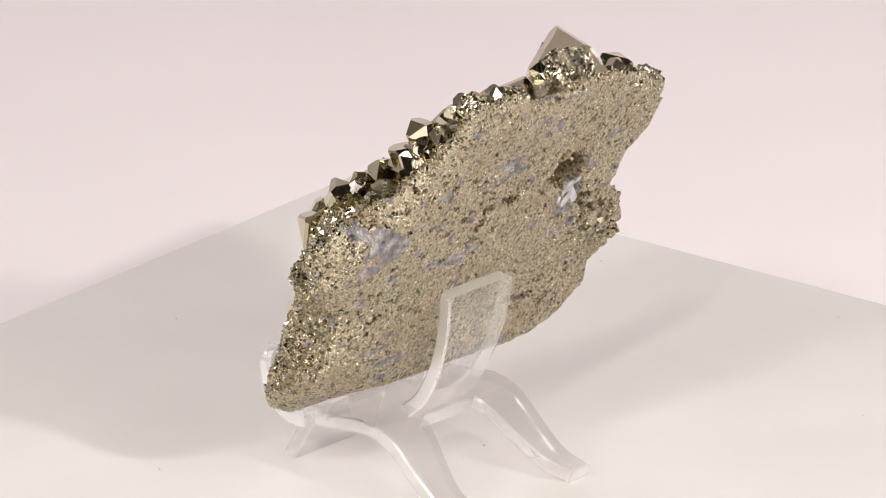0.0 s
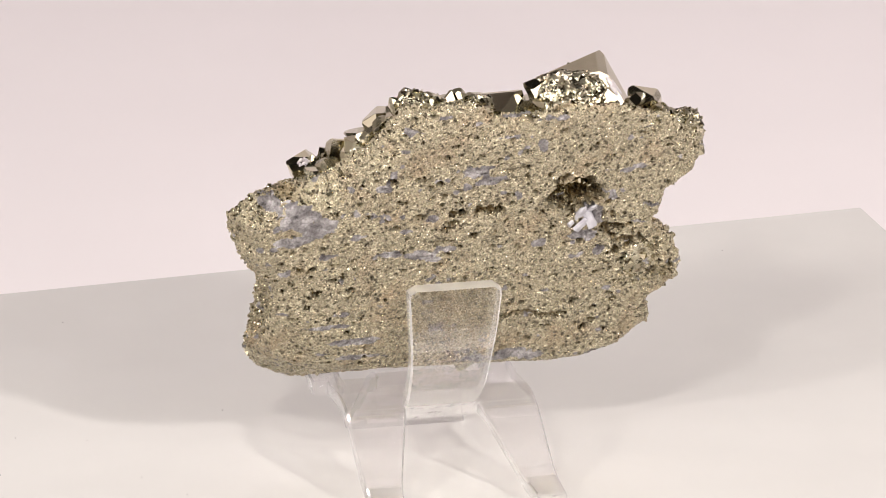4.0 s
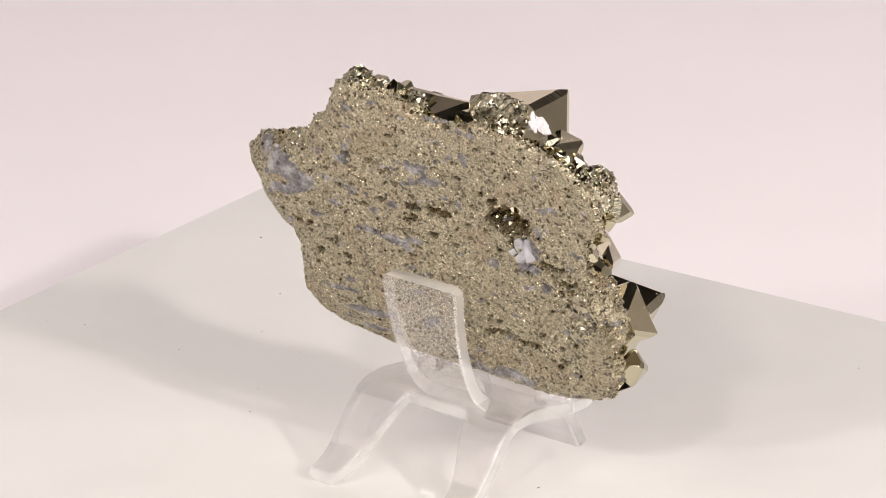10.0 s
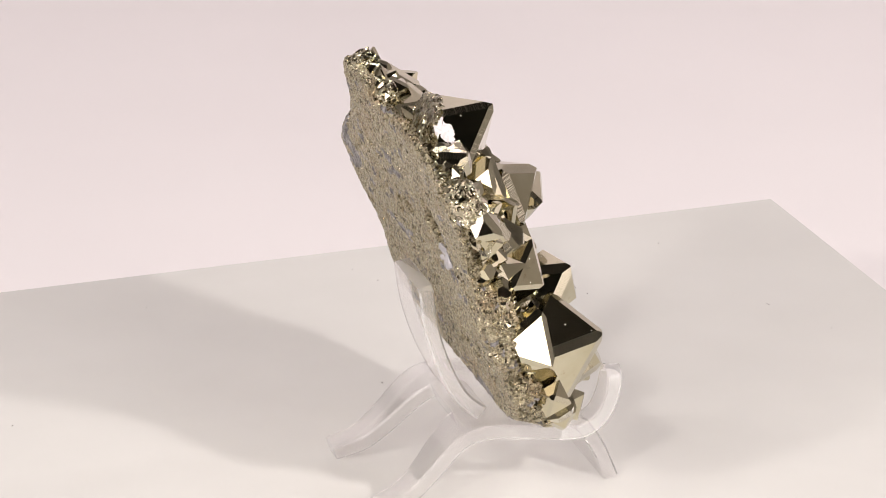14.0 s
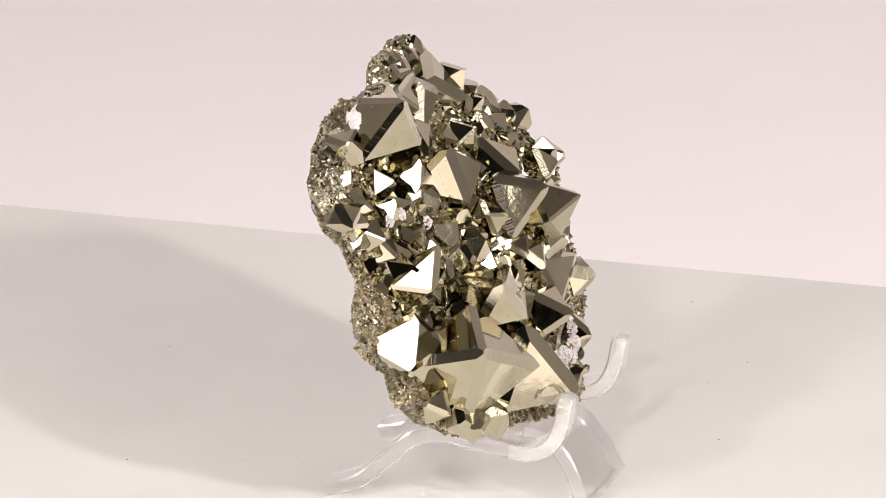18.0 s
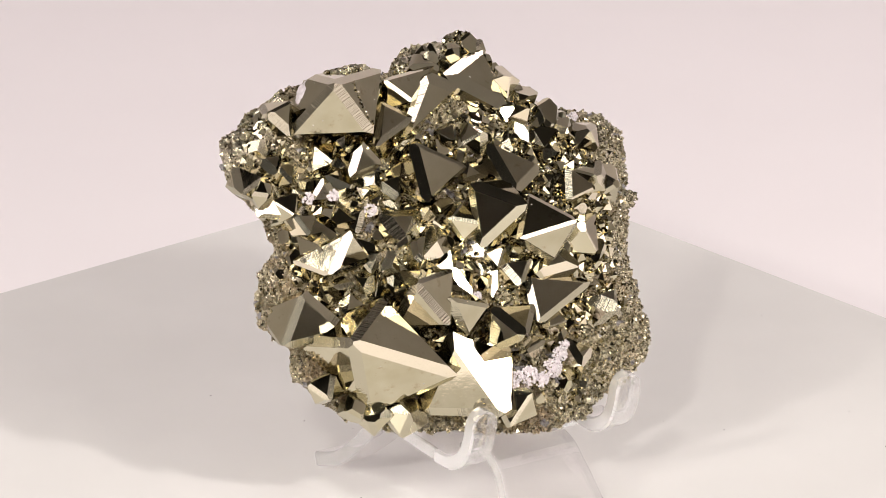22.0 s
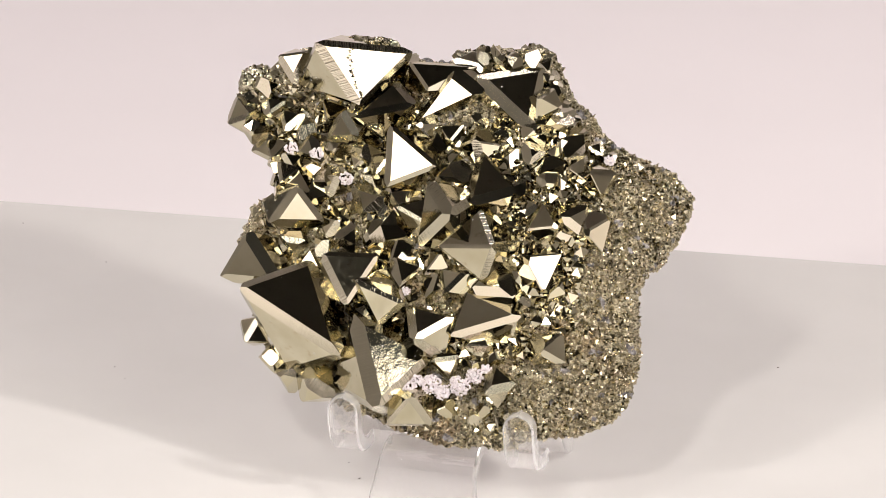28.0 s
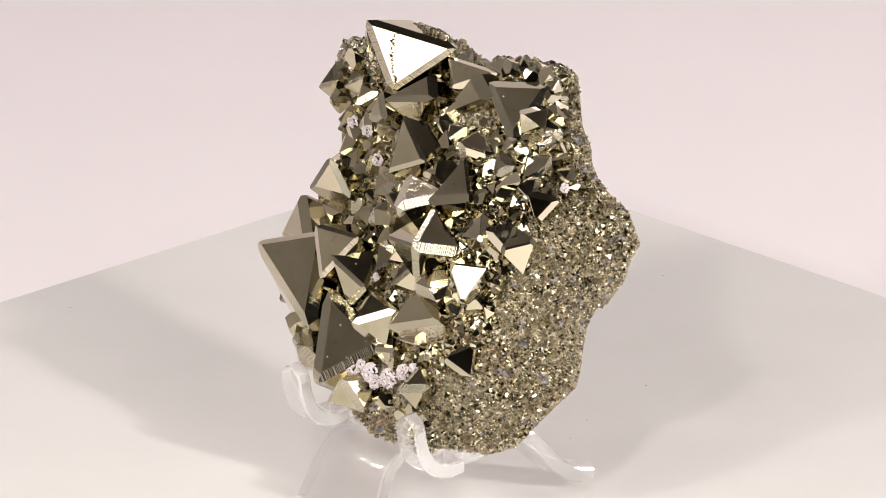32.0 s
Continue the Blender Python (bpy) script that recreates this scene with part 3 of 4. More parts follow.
def beads(x, y, z, r, count, rng):
    """Small knobbly balls heaped over a rounded core."""
    bm = bmesh.new()
    bmesh.ops.create_icosphere(bm, subdivisions=2, radius=1)
    v0 = [v.co.copy() for v in bm.verts]
    f0 = [[v.index for v in f.verts] for f in bm.faces]
    bm.free()
    pieces = []
    for k in range(int(count * 1.9)):
        a, q = rng.uniform(0, 6.283), rng.random() ** 0.5
        c = Vector((x + r * q * math.cos(a), y + (1 - q * q) * r * 0.6 + rng.uniform(-0.2, 0.2), z + r * q * math.sin(a) * 0.9))
        s = rng.uniform(0.12, 0.27)
        pieces.append(([(c + v * s * rng.uniform(0.93, 1.07)) * MM for v in v0], f0))
    return merged("white_crust", pieces, [CRUST])


def film_patch(rx, ry, seed):
    """A thin ragged crust, lying in the plane x, y, in mm."""
    verts, faces, rings, count = [(0, 0, 0.22 * MM)], [], 8, 60
    for r in range(1, rings + 2):
        for k in range(count):
            a = 6.2832 * k / count
            edge = 1 + 0.35 * noise.noise(Vector((math.cos(a) * 1.6, math.sin(a) * 1.6, seed))) + 0.16 * noise.noise(Vector((math.cos(a) * 6, math.sin(a) * 6, seed)))
            f = min(r, rings) / rings * edge
            h = -0.4 if r > rings else 0.22 * (1 - (r / rings) ** 4) + 0.06 * noise.noise(Vector((f * math.cos(a) * 9, f * math.sin(a) * 9, seed)))
            verts.append((rx * f * math.cos(a) * MM, ry * f * math.sin(a) * MM, h * MM))
    faces += [(0, 1 + k, 1 + (k + 1) % count) for k in range(count)]
    for r in range(rings):
        for k in range(count):
            a, b = 1 + r * count + k, 1 + r * count + (k + 1) % count
            faces.append((a, a + count, b + count, b))
    faces.append(tuple(1 + rings * count + k for k in range(count))[::-1])
    return mesh_of("white_crust", verts, faces, [CRUST], smooth=True)


def prism(size, rng):
    """A six-sided quartz point."""
    ring = [(math.cos(k * math.pi / 3) * rng.uniform(0.85, 1.1), math.sin(k * math.pi / 3) * rng.uniform(0.85, 1.1)) for k in range(6)]
    verts = [(c * size * 0.8, -1.2 * size, d * size * 0.8) for c, d in ring] + [(c * size * 0.75, 0.6 * size, d * size * 0.75) for c, d in ring] + [(0.1 * size, 1.4 * size, 0)]
    verts = [(a * MM, -c * 0.55 * MM, b * 1.3 * MM) for a, b, c in verts]
    faces = [(k, (k + 1) % 6, 6 + (k + 1) % 6, 6 + k) for k in range(6)] + [(6 + k, 6 + (k + 1) % 6, 12) for k in range(6)] + [(5, 4, 3, 2, 1, 0)]
    bm = bmesh.new()
    me = mesh_of("quartz_crystal", verts, faces, [QUARTZ])
    bm.from_mesh(me)
    bpy.data.meshes.remove(me)
    bmesh.ops.bevel(bm, geom=bm.edges[:], offset=0.08 * size * MM, segments=1, affect="EDGES")
    return from_bm("quartz_crystal", bm, [QUARTZ])


OCTA = ([(1, 0, 0), (-1, 0, 0), (0, 1, 0), (0, -1, 0), (0, 0, 1), (0, 0, -1)],
        [(0, 2, 4), (2, 1, 4), (1, 3, 4), (3, 0, 4), (2, 0, 5), (1, 2, 5), (3, 1, 5), (0, 3, 5)])


def seam(steps, rng):
    """Grains along a line over the face x, y, z of an octahedron of radius 1 mm."""
    pieces = []
    for f, g in steps:
        a, b = Vector((1 - f, 0, f)), Vector((0, 1 - 0.1, 0.1))
        p = a.lerp(b, g) + Vector((rng.uniform(-1, 1), rng.uniform(-1, 1), rng.uniform(-1, 1))) * 0.012
        p = p / (abs(p.x) + abs(p.y) + abs(p.z)) * 1.0
        turn = Euler((rng.uniform(0, 6), rng.uniform(0, 6), rng.uniform(0, 6))).to_matrix()
        s = rng.uniform(0.018, 0.034)
        pieces.append(([(p + turn @ (Vector(v) * s)) * MM for v in OCTA[0]], OCTA[1]))
    return merged("seam", pieces, [STRIATED])


def facing(rng):
    """A turn that brings a flat face of an octahedron outwards, more or less."""
    out = Vector((1, 1, 1)).rotation_difference(Vector((0, 1, 0))).to_matrix().to_4x4()
    lean = 38 if rng.random() < 0.75 else 180
    return pose(0, 0, 0, rng.uniform(-lean, lean), 0, rng.uniform(-lean, lean)) @ pose(0, 0, 0, 0, rng.uniform(0, 360), 0) @ out


def fine(rng, count, lo, hi, small, large):
    pieces = []
    while len(pieces) < count:
        x, z = rng.uniform(lo, hi), rng.uniform(10, 80)
        if not inside(x, z, 4.5):
            continue
        s = rng.uniform(small, large)
        p = Vector((x, float(front_depth(x, z)) + 0.9 + rng.uniform(-0.5, 0.3), z - 0.35 * max(0.0, 24 - z)))
        turn = Euler((rng.uniform(0, 6), rng.uniform(0, 6), rng.uniform(0, 6))).to_matrix()
        pieces.append(([(p + turn @ Vector((v[0] * s, v[1] * s * 1.1, v[2] * s * 0.9))) * MM for v in OCTA[0]], OCTA[1]))
    return merged("druse", pieces, [PYRITE])


def grains(me, m, rng, count, small, large, wanted):
    """Small bright octahedra sitting on those parts of a surface that are wanted, in slab space."""
    spots = [(m @ v.co * 1000, v.normal.copy()) for v in me.vertices]
    spots = [p for p in spots if wanted(*p)]
    pieces = []
    for k in range(count):
        p, out = spots[rng.randrange(len(spots))]
        s = small + (large - small) * rng.random() ** 2
        turn = Euler((rng.uniform(0, 6), rng.uniform(0, 6), rng.uniform(0, 6))).to_matrix()
        pieces.append(([(p - out * 0.35 * s + turn @ Vector((v[0] * s, v[1] * s * 1.1, v[2] * s * 0.9))) * MM for v in OCTA[0]], OCTA[1]))
    return pieces


LUMPS = ((19.0, 6.1, 75.3, (7.4, 5.0, 2.1)), (33.5, 3.2, 70.0, (4.2, 3.4, 3.6)), (-11.0, 2.8, 78.0, (3.0, 2.6, 2.8)), (0.5, 3.0, 76.0, (3.6, 2.6, 2.6)), (36.2, 2.6, 39.6, (4.2, 2.2, 5.8)), (34.6, 1.5, 40.2, (4.2, 2.2, 5.6)), (40.2, 3.4, 67.4, (3.8, 3.4, 4.8)))


def specimen():
    base = tagged(new("mineral_specimen"), "slab of brassy pyrite crystals on granular rock, leaning on the stand", "mineral")
    body = slab_mesh()
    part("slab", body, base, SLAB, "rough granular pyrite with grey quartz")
    rng = random.Random(5)
    taken = []

    def crystal(x, y, z, sizes, rx, ry, rz, bevel=0.12, root=3.2):
        me = crystal_mesh("crystal", bevel, 0.13, 0.06, len(taken))
        sizes = [s * 1.08 for s in sizes]
        turn = pose(x * MM, y * MM, z * MM, rx, ry, rz) @ Matrix.Diagonal((*sizes, 1))
        rooted(me, turn, root)
        taken.append((x, y, z, max(sizes)))
        return part("crystal", me, base, SLAB @ turn)

    def skewed(at, x, y, z, bevel=0.115, broken=None):
        """A large crystal given by its middle and its three half axes, none quite square to another; broken: a point and the way out of a plane that cuts it."""
        me = crystal_mesh("crystal", bevel, 0.06, 0.03, len(taken), (0.55, 0.75, 0.95, 1.1))
        axes = (Matrix((x, y, z)) * (1.14 if Vector(x).length < 10 else 1.08)).transposed().to_4x4()
        me.transform(axes)
        turn = pose(at[0] * MM, at[1] * MM, at[2] * MM)
        rooted(me, turn, 3.2)
        if broken:
            sliced(me, turn.inverted() @ (Vector(broken[0]) * MM), -Vector(broken[1]))
        taken.append((*at, max(Vector(x).length, Vector(y).length, Vector(z).length)))
        return part("crystal", me, base, SLAB @ turn)

    def blocky(x, y, z, size, way, spin, bevel=0.2):
        """A sunken crystal that shows one broad face, which looks the given way."""
        me = crystal_mesh("crystal", bevel, 0.3, 0.12, len(taken) + 400)
        out = Vector((1, 1, 1)).rotation_difference(Vector(way).normalized()).to_matrix().to_4x4()
        turn = Matrix.Translation((x * MM, y * MM, z * MM)) @ Matrix.Rotation(radians(spin), 4, Vector(way)) @ out @ Matrix.Diagonal((size, size * 1.1, size * 0.95, 1))
        rooted(me, turn, 3.2)
        taken.append((x, y, z, size))
        return part("crystal", me, base, SLAB @ turn)

    skewed((25.7, 11.9, 27.1), (9.8, 8.0, 4.3), (-10.9, 9.0, -5.8), (-2.3, 3.4, 10.3))
    skewed((9.0, 14.1, 19.3), (4.8, 6.0, 9.6), (-2.0, 9.2, -6.9), (-9.8, 2.4, 3.5))
    skewed((21.1, 7.4, 73.1), (5.2, 9.3, 4.0), (-2.9, 6.1, -6.6), (-10.7, 1.1, 4.1), 0.075, ((20.0, 6.3, 77.0), (0, -0.73, 0.68)))
    skewed((-8.7, 4.5, 69.8), (6.4, 5.5, 3.7), (-4.6, 6.7, -4.2), (-4.8, 1.6, 6.8))
    skewed((1.9, 5.3, 69.9), (0.0, 4.7, 4.4), (7.0, 3.4, -6.1), (-5.7, 5.1, 0.9))
    skewed((5.4, 5.4, 72.6), (5.1, 3.4, 2.5), (0.9, 4.6, -2.1), (-6.8, 2.4, 2.9))
    skewed((13.2, 9.1, 66.0), (5.2, 5.2, -1.4), (-5.0, 3.1, 1.6), (-0.4, 0.9, 5.4))
    skewed((7.8, 11.4, 57.5), (3.7, 3.9, 5.8), (3.2, 4.3, -4.8), (-5.8, 4.9, -0.5))
    skewed((-8.0, 13.9, 52.9), (2.2, 0.3, 7.1), (2.4, 6.1, -1.8), (-5.2, 3.7, 1.2))
    skewed((-8.8, 20.8, 43.5), (7.0, 2.7, -0.9), (-0.9, 0.7, -6.2), (-3.8, 6.1, 0.1))
    skewed((-2.0, 17.1, 47.8), (5.1, 1.4, -5.2), (-4.4, -1.1, -6.3), (-1.8, 8.2, 0.9))
    skewed((16.3, 16.3, 35.8), (4.1, 4.6, 3.1), (-1.2, 4.7, -5.1), (-5.4, 2.5, 3.7))
    skewed((9.6, 16.1, 32.6), (4.3, 4.9, 2.3), (0.1, 1.6, -5.5), (-4.8, 3.3, -0.8))
    skewed((-10.3, 15.0, 29.7), (3.9, 2.3, 5.6), (5.5, 5.1, -2.9), (-7.1, 5.5, 2.1))
    skewed((0.1, 18.3, 26.8), (3.5, 0.6, 4.6), (0.9, 5.6, -1.2), (-4.8, 1.4, 3.3))
    skewed((35.6, 5.6, 36.2), (6.7, 2.5, -3.5), (-5.1, 5.7, -3.2), (1.9, 4.8, 5.2))
    skewed((2.0, 17.6, 13.4), (3.5, 2.1, -3.8), (-4.3, 0.6, -3.1), (-1.1, 4.8, 1.7))
    skewed((29.6, 9.6, 45.8), (3.1, 3.7, -2.2), (-1.4, 5.2, 4.7), (6.4, -2.4, 1.4))
    skewed((15.6, 5.9, 45.0), (4.8, 0.3, 3.6), (2.2, 3.9, -1.7), (-4.1, 4.1, 2.2))
    skewed((4.3, 15.5, 47.5), (4.1, 1.8, 1.4), (0.8, 0.6, -3.6), (-2.1, 3.4, -1.0))
    crystal(20.1, 10.7, 62.5, (4.4, 5.1, 4.2), -128, -44, 68)
    crystal(41.2, 4.4, 63.0, (5.0, 5.2, 5.4), 8, 24, 40, bevel=0.28, root=2.6)
    crystal(-18.9, 17.2, 40.9, (5.1, 6.1, 5.7), -59, -17, 73)
    crystal(-18.8, 6.8, 63.7, (4.1, 5.6, 5.4), -88, -61, 28)
    crystal(-0.2, 4.5, 75.4, (4.8, 4.9, 3.6), -4, -9, 39)
    crystal(32.9, 5.5, 72.5, (4.3, 4.5, 4.9), -52, -19, 36)
    crystal(-4.8, 11.1, 61.0, (4.9, 4.4, 5.4), 57, -71, -60)

    # the massive crystals of the lower edge
    blocky(21.5, 11.2, 15.4, 5.6, (-0.1, 0.75, -0.65), 20)
    blocky(26.5, 9.0, 16.8, 5.2, (0.15, 0.75, -0.6), 50)
    blocky(31.0, 8.5, 19.0, 4.2, (0.45, 0.65, -0.5), 75)
    blocky(-4.0, 14.5, 13.5, 4.6, (-0.2, 0.8, -0.5), 95)
    blocky(-10.5, 14.0, 14.5, 4.2, (-0.1, 0.9, -0.3), 55)
    # and those of the granular side
    blocky(-31.0, 4.6, 58.5, 2.8, (-0.2, 0.8, 0.5), 30)
    blocky(-27.5, 6.0, 61.0, 3.0, (0.0, 0.7, 0.6), 80)
    blocky(-24.5, 6.6, 62.5, 3.2, (-0.3, 0.7, 0.6), 15)
    blocky(-30.5, 6.6, 50.0, 3.0, (-0.3, 0.9, 0.1), 60)
    blocky(-34.5, 3.2, 59.5, 2.6, (-0.1, 0.6, 0.8), 45)

    crystal(33.0, 4.6, 62.4, (3.5, 3.5, 3.5), -43, -46, 29)
    crystal(25.0, 5.7, 63.8, (4.0, 4.0, 4.0), -113, -55, 20)
    crystal(27.3, 6.8, 57.9, (4.1, 4.1, 4.1), -59, -42, 84)
    crystal(32.2, 6.2, 52.7, (3.4, 3.3, 3.2), -50, -48, 28)
    crystal(34.3, 5.5, 56.4, (3.4, 3.4, 3.4), -26, -36, 4)
    crystal(0.7, 10.4, 62.7, (3.2, 3.2, 3.2), -23, -34, 16)
    crystal(-0.5, 17.1, 39.7, (3.0, 3.4, 3.1), -44, -32, -12)
    crystal(-9.7, 16.7, 26.0, (3.8, 3.8, 3.8), -94, 10, 43)
    crystal(-13.4, 16.9, 18.4, (4.5, 4.5, 4.5), -79, 12, 76)
    crystal(35.0, 7.4, 23.4, (3.9, 3.7, 3.9), -37, -25, -8)
    crystal(-27.6, 16.1, 48.3, (4.7, 4.7, 4.7), -9, -54, 12)
    crystal(-23.3, 12.9, 59.0, (3.2, 3.2, 3.2), 3, -39, -20)
    crystal(-27.3, 13.1, 57.2, (4.3, 4.3, 4.3), -58, -24, 75)
    crystal(-12.4, 16.3, 36.4, (6.2, 6.2, 6.2), -100, 13, 33)
    crystal(32.0, 3.3, 72.5, (3.6, 3.6, 3.6), -28, -38, 29)
    crystal(40.4, 3.9, 66.3, (4.1, 4.1, 4.1), -48, 10, 71)
    crystal(29.0, 8.0, 40.9, (3.7, 3.7, 3.7), -93, -1, 47)
    crystal(12.1, 11.9, 38.9, (4.9, 4.9, 4.9), -1, -3, 8)
    crystal(-4.2, 16.9, 36.5, (4.5, 4.5, 4.5), -50, 34, 66)
    crystal(-1.4, 14.8, 50.2, (4.6, 4.6, 4.6), -35, -33, -5)
    crystal(-24.5, 17.3, 49.7, (4.4, 4.4, 4.4), -81, -37, -23)
    crystal(-19.7, 17.7, 48.5, (4.5, 4.5, 4.5), -93, 19, 39)
    crystal(31.2, 7.5, 47.6, (5.1, 5.1, 5.1), -81, -47, -21)
    crystal(21.6, 9.5, 44.0, (3.3, 3.1, 3.1), -65, -27, 17)
    crystal(22.4, 8.3, 51.8, (3.2, 3.2, 3.2), -63, -19, 7)
    crystal(13.7, 9.0, 55.7, (3.7, 3.7, 3.7), -35, -30, 6)
    crystal(-15.1, 8.8, 69.9, (4.0, 4.0, 4.0), -69, -9, -11)
    crystal(-22.3, 16.9, 26.3, (4.5, 4.5, 4.5), -98, -38, -1)
    crystal(-3.8, 16.5, 22.3, (3.9, 3.9, 3.9), -78, 6, 48)
    crystal(6.9, 14.0, 36.7, (4.1, 4.1, 4.1), -54, -47, 51)
    crystal(-14.5, 11.6, 60.6, (3.6, 3.6, 3.6), -58, -46, 50)
    crystal(11.6, 4.8, 73.8, (3.9, 3.9, 3.9), -73, -18, 10)
    crystal(36.4, 5.0, 64.2, (3.6, 3.4, 3.8), -30, -50, 15)
    crystal(38.6, 3.0, 62.0, (4.5, 4.0, 4.2), 20, 35, 70)
    crystal(37.0, 3.6, 57.2, (3.6, 4.0, 3.6), -40, 15, 20)

    shapes = [crystal_mesh("small_crystal", rng.uniform(0.10, 0.30), rng.uniform(0.16, 0.42), 0.18, 100 + k) for k in range(14)]

    def crowded(x, y, z, size):
        return any((x - a) ** 2 + (y - b) ** 2 + (z - c) ** 2 < (0.4 * r + (0.45 if k < 20 else 0.2) * size + (0.1 * r if k < 20 else 0)) ** 2 for k, (a, b, c, r) in enumerate(taken))

    made = 0
    while made < 75:
        k = rng.randrange(len(OUTLINE))
        f, w = rng.random(), rng.uniform(0.2, 0.9)
        x, z = (OUTLINE[k - 1][q] * (1 - f) + OUTLINE[k][q] * f for q in (0, 1))
        if x < -8 and z < 60 or x < -22 or 8 < x < 32 and z > 70 or x > 28 and z < 50:
            continue
        size = rng.uniform(2.0, 4.2)
        r = math.hypot(x + 1, z - 48)
        x, z = x + (-1 - x) * size * 0.75 / r, z + (48 - z) * size * 0.75 / r
        y = max(0.6 + 1.25 * size, 1.5 + size * 0.6 + w * 0.45 * float(front_depth(x, z)))
        low = max(0.0, min(1.0, (40 - z) / 18))
        if crowded(x, y, z, size):
            continue
        m = SLAB @ pose(x * MM, y * MM, (z - 0.6 * (y - 2) * low) * MM, rng.uniform(0, 360), rng.uniform(0, 360), rng.uniform(0, 360)) @ Matrix.Diagonal((size, size * rng.uniform(0.8, 1.2), size * rng.uniform(0.8, 1.2), 1))
        part("small_crystal", shapes[made % 14], base, m)
        taken.append((x, y, z, size))
        made += 1
    tries = 0
    while made < 272 and tries < 20000:
        tries += 1
        x, z = rng.uniform(-24, 38), rng.uniform(12, 78)
        if x < -16 and z < 34 or not inside(x, z, 3.0):
            continue
        size = rng.choice((1.8, 2.4, 3.0, 3.6, 4.2, 4.8, 5.6))
        y = float(front_depth(x, z)) + 0.8 + rng.uniform(-0.45, 0.05) * size
        size = min(size, (y - 0.4) / 1.15)
        if size < 1.4 or crowded(x, y, z, size):
            continue
        m = SLAB @ Matrix.Translation((x * MM, y * MM, z * MM)) @ facing(rng) @ Matrix.Diagonal((size, size * rng.uniform(0.85, 1.2), size * rng.uniform(0.85, 1.2), 1))
        part("small_crystal", shapes[made % 14], base, m)
        taken.append((x, y, z, size * 0.7))
        made += 1
    # crystals along the lower lip
    for k in range(18):
        x, y, z = rng.uniform(-17, 3), rng.uniform(13.0, 16.0), rng.uniform(9.8, 13.5)
        size = rng.uniform(1.4, 2.5)
        m = SLAB @ pose(x * MM, y * MM * (1.0 if x < 0 else 1 - 0.022 * x), z * MM, rng.uniform(0, 360), rng.uniform(0, 360), rng.uniform(0, 360)) @ Matrix.Diagonal((size, size * rng.uniform(0.8, 1.2), size, 1))
        part("small_crystal", shapes[k % 14], base, m)
    # small crystals in the hollow of the back
    for k in range(16):
        a, q = rng.uniform(0, 6.283), rng.random() ** 0.5
        size = rng.uniform(0.5, 1.1)
        m = SLAB @ pose((20.3 + 3.6 * q * math.cos(a)) * MM, (3.8 - 2.6 * q * q) * MM, (57 + 2.6 * q * math.sin(a)) * MM, rng.uniform(0, 360), rng.uniform(0, 360), 0) @ Matrix.Diagonal((size, size, size, 1))
        part("small_crystal", shapes[k % 14], base, m)
    # rugged clots at the back rim
    glitter = grains(body, Matrix(), rng, 2600, 0.22, 0.8, lambda p, out: p.x < -11 and out.y > 0.35 and p.y > 3)
    glitter += grains(body, Matrix(), rng, 1500, 0.16, 0.42, lambda p, out: p.x < -11 and -0.2 < out.y < 0.5 and p.y > 2.5)
    glitter += grains(body, Matrix(), rng, 420, 0.2, 0.7, lambda p, out: p.x > -11 and out.y > -0.3 and out.z < 0.2 and p.y > 2.5 and p.z < 24)
    for k, (x, y, z, radii) in enumerate(LUMPS):
        clot, at = lump_mesh(radii, k + 1), pose(x * MM, y * MM, z * MM, 0 if k else 47)
        part("lump", clot, base, SLAB @ at, "rugged brassy clot without crystal faces")
        if k:
            glitter += grains(clot, at, rng, 70, 0.35, 1.1, lambda p, out: out.y > -0.4 or p.z < 50)
    # crusts of white beads
    for x, y, z, r, count in ((2.6, 18.8, 16.6, 1.5, 60), (0.9, 18.6, 18.0, 1.3, 45), (-1.8, 18.6, 17.6, 1.9, 90), (-4.0, 18.9, 16.4, 1.5, 60), (-7.0, 18.8, 18.0, 2.0, 95), (-9.6, 18.2, 20.0, 1.6, 65), (-11.4, 17.6, 21.4, 1.0, 25),
                              (20.0, 10.5, 53.0, 1.3, 34), (31.5, 8.6, 57.5, 1.2, 30), (26.5, 9.0, 57.0, 1.3, 30), (5.0, 17.0, 34.0, 0.9, 16), (-28.5, 9.8, 61.0, 1.1, 24)):
        part("white_crust", beads(x, y, z, r, count, rng), base, SLAB, "chalky white beaded crust")
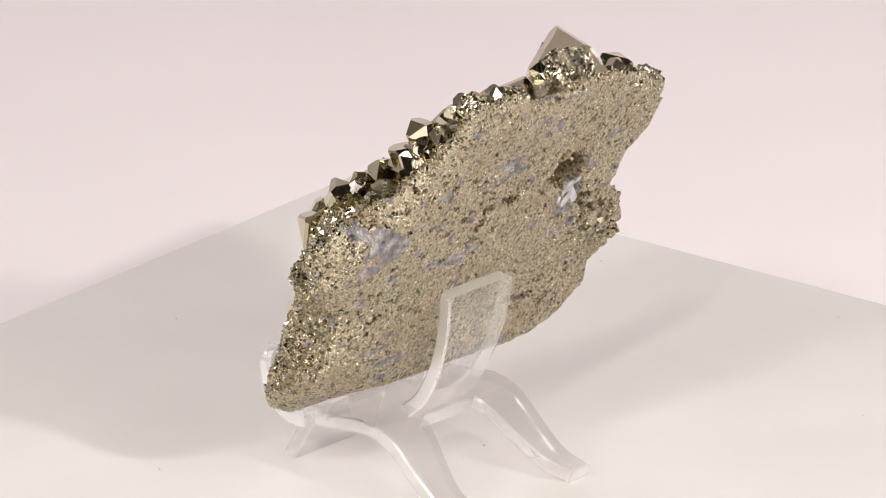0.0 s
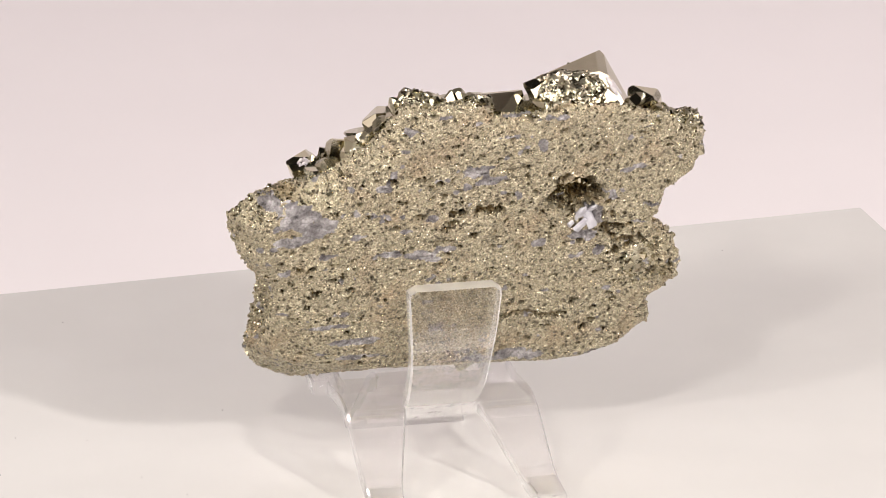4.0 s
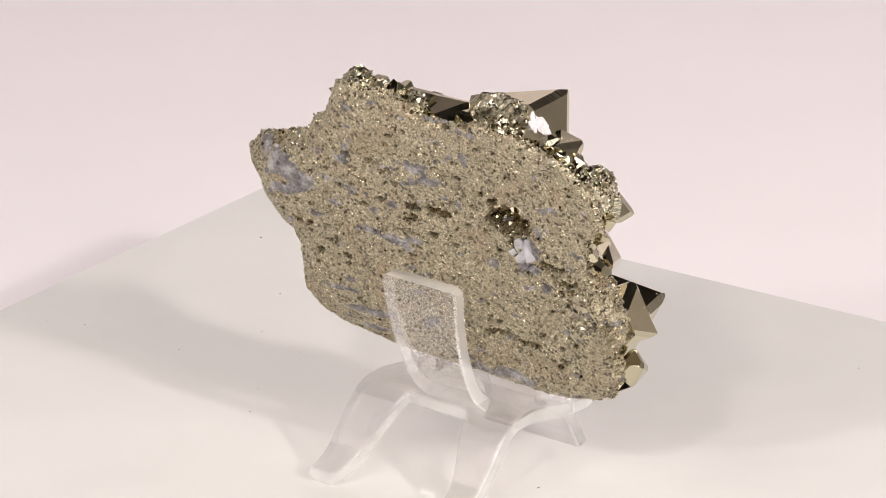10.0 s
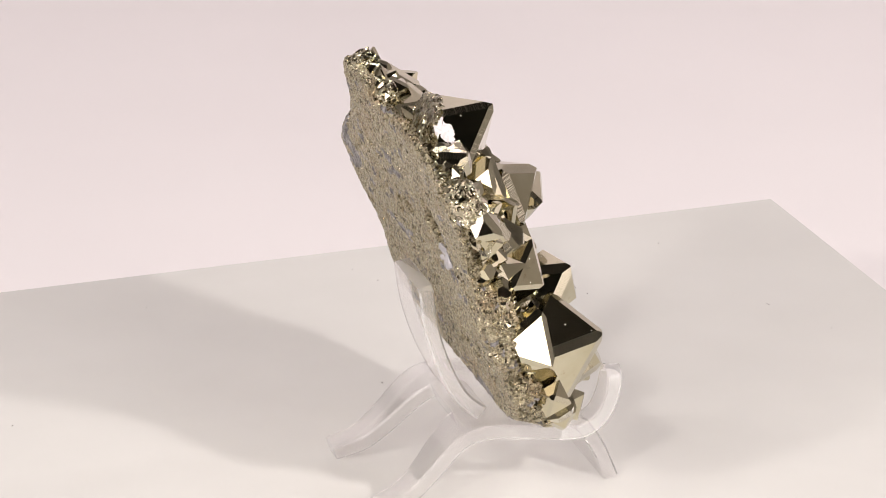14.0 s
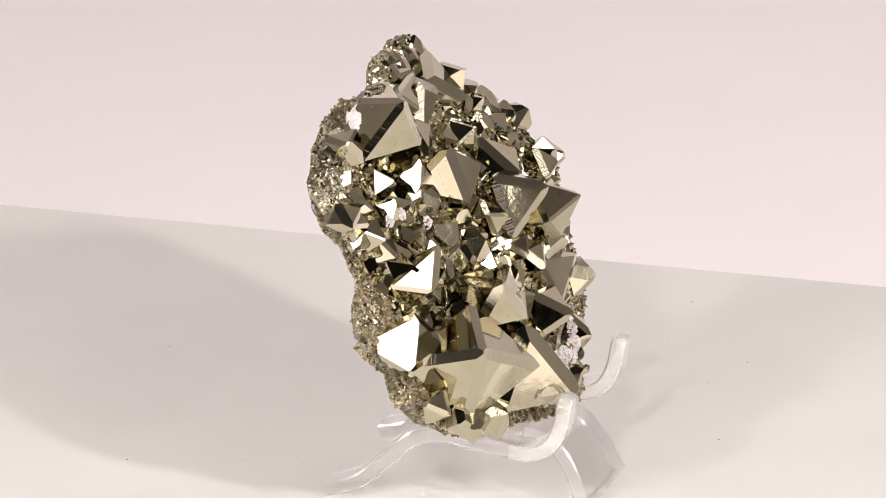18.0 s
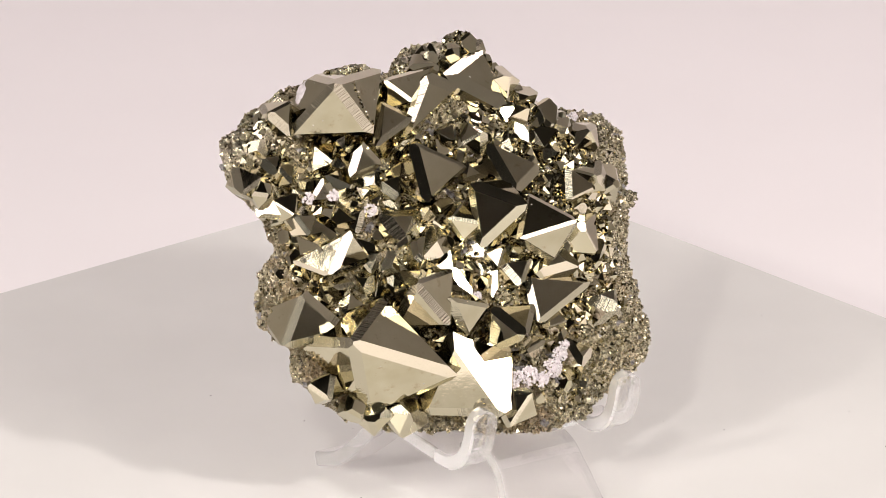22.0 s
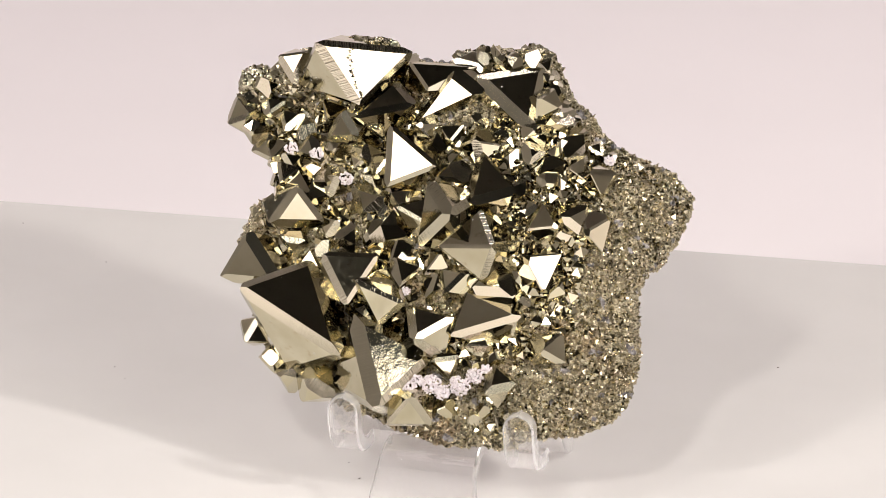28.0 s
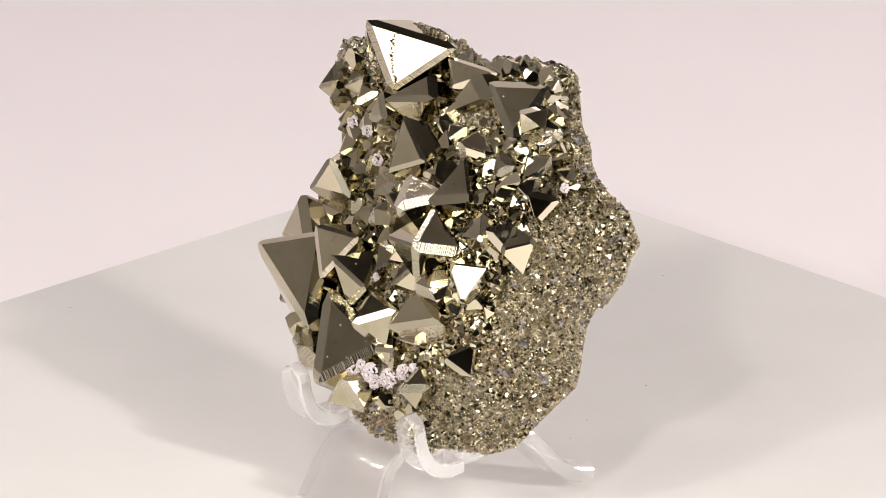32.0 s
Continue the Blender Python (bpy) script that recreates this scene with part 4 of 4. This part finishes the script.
    lie = Vector((0.816, -0.022, 0.578)).to_track_quat("Z", "Y").to_matrix().to_4x4()
    part("white_crust", film_patch(2.0, 2.9, 3.0), base, SLAB @ pose(27.45 * MM, 6.9 * MM, 75.9 * MM) @ lie, "thin pinkish-white crust on a crystal face")
    # milky quartz in the cavity of the back
    for x, y, z, rx, ry, size in ((21.6, 0.3, 52.4, 20, 12, 1.5), (23.4, 0.2, 51.6, -25, -18, 1.3), (22.2, 0.0, 50.4, 10, 40, 1.2), (23.8, 0.3, 53.6, 35, 8, 1.0), (20.6, 0.4, 50.9, -15, 70, 0.9), (-33.6, 0.4, 59.4, 20, 60, 1.0), (-31.5, 0.4, 58.2, -20, 15, 0.9)):
        part("quartz_crystal", prism(size, rng), base, SLAB @ pose(x * MM, y * MM, z * MM, rx, ry, 20), "milky lilac-white quartz")
    # the jagged seam over the great top crystal
    m = SLAB @ pose(21.1 * MM, 7.4 * MM, 73.1 * MM)
    axes = Matrix(((5.2, 9.3, 4.0), (-2.9, 6.1, -6.6), (-10.7, 1.1, 4.1))).transposed().to_4x4()
    along = [(0.36 + 0.02 * rng.uniform(-1, 1) - 0.26 * k / 26, k / 26) for k in range(2, 25)]
    line = seam(along, rng)
    line.transform(Matrix.Scale(1.075, 4) @ axes)
    part("seam", line, base, m, "jagged sparkling seam across a crystal face")
    # fine crystals between the larger ones
    tagged(part("druse", merged("druse", glitter, [PYRITE]), base, SLAB, "glittering pyrite grains on the granular rock"), kind="stuff")
    tagged(part("druse", fine(rng, 800, -26, 39, 0.4, 0.95), base, SLAB, "tiny glittering pyrite crystals"), kind="stuff")
    tagged(part("druse", fine(rng, 760, -27, -7, 0.6, 1.6), base, SLAB, "coarse glittering pyrite flakes"), kind="stuff")
    return base


backdrop()
room()
PLATE = turntable()
EASEL = stand()
STONE = specimen()


def motions():
    rows = [(t, pose(0, 0, 0, 0, 0, SPIN * t)) for t in range(0, 33, 2)]
    for thing in (PLATE, EASEL, STONE):
        walk(thing, rows)


motions()
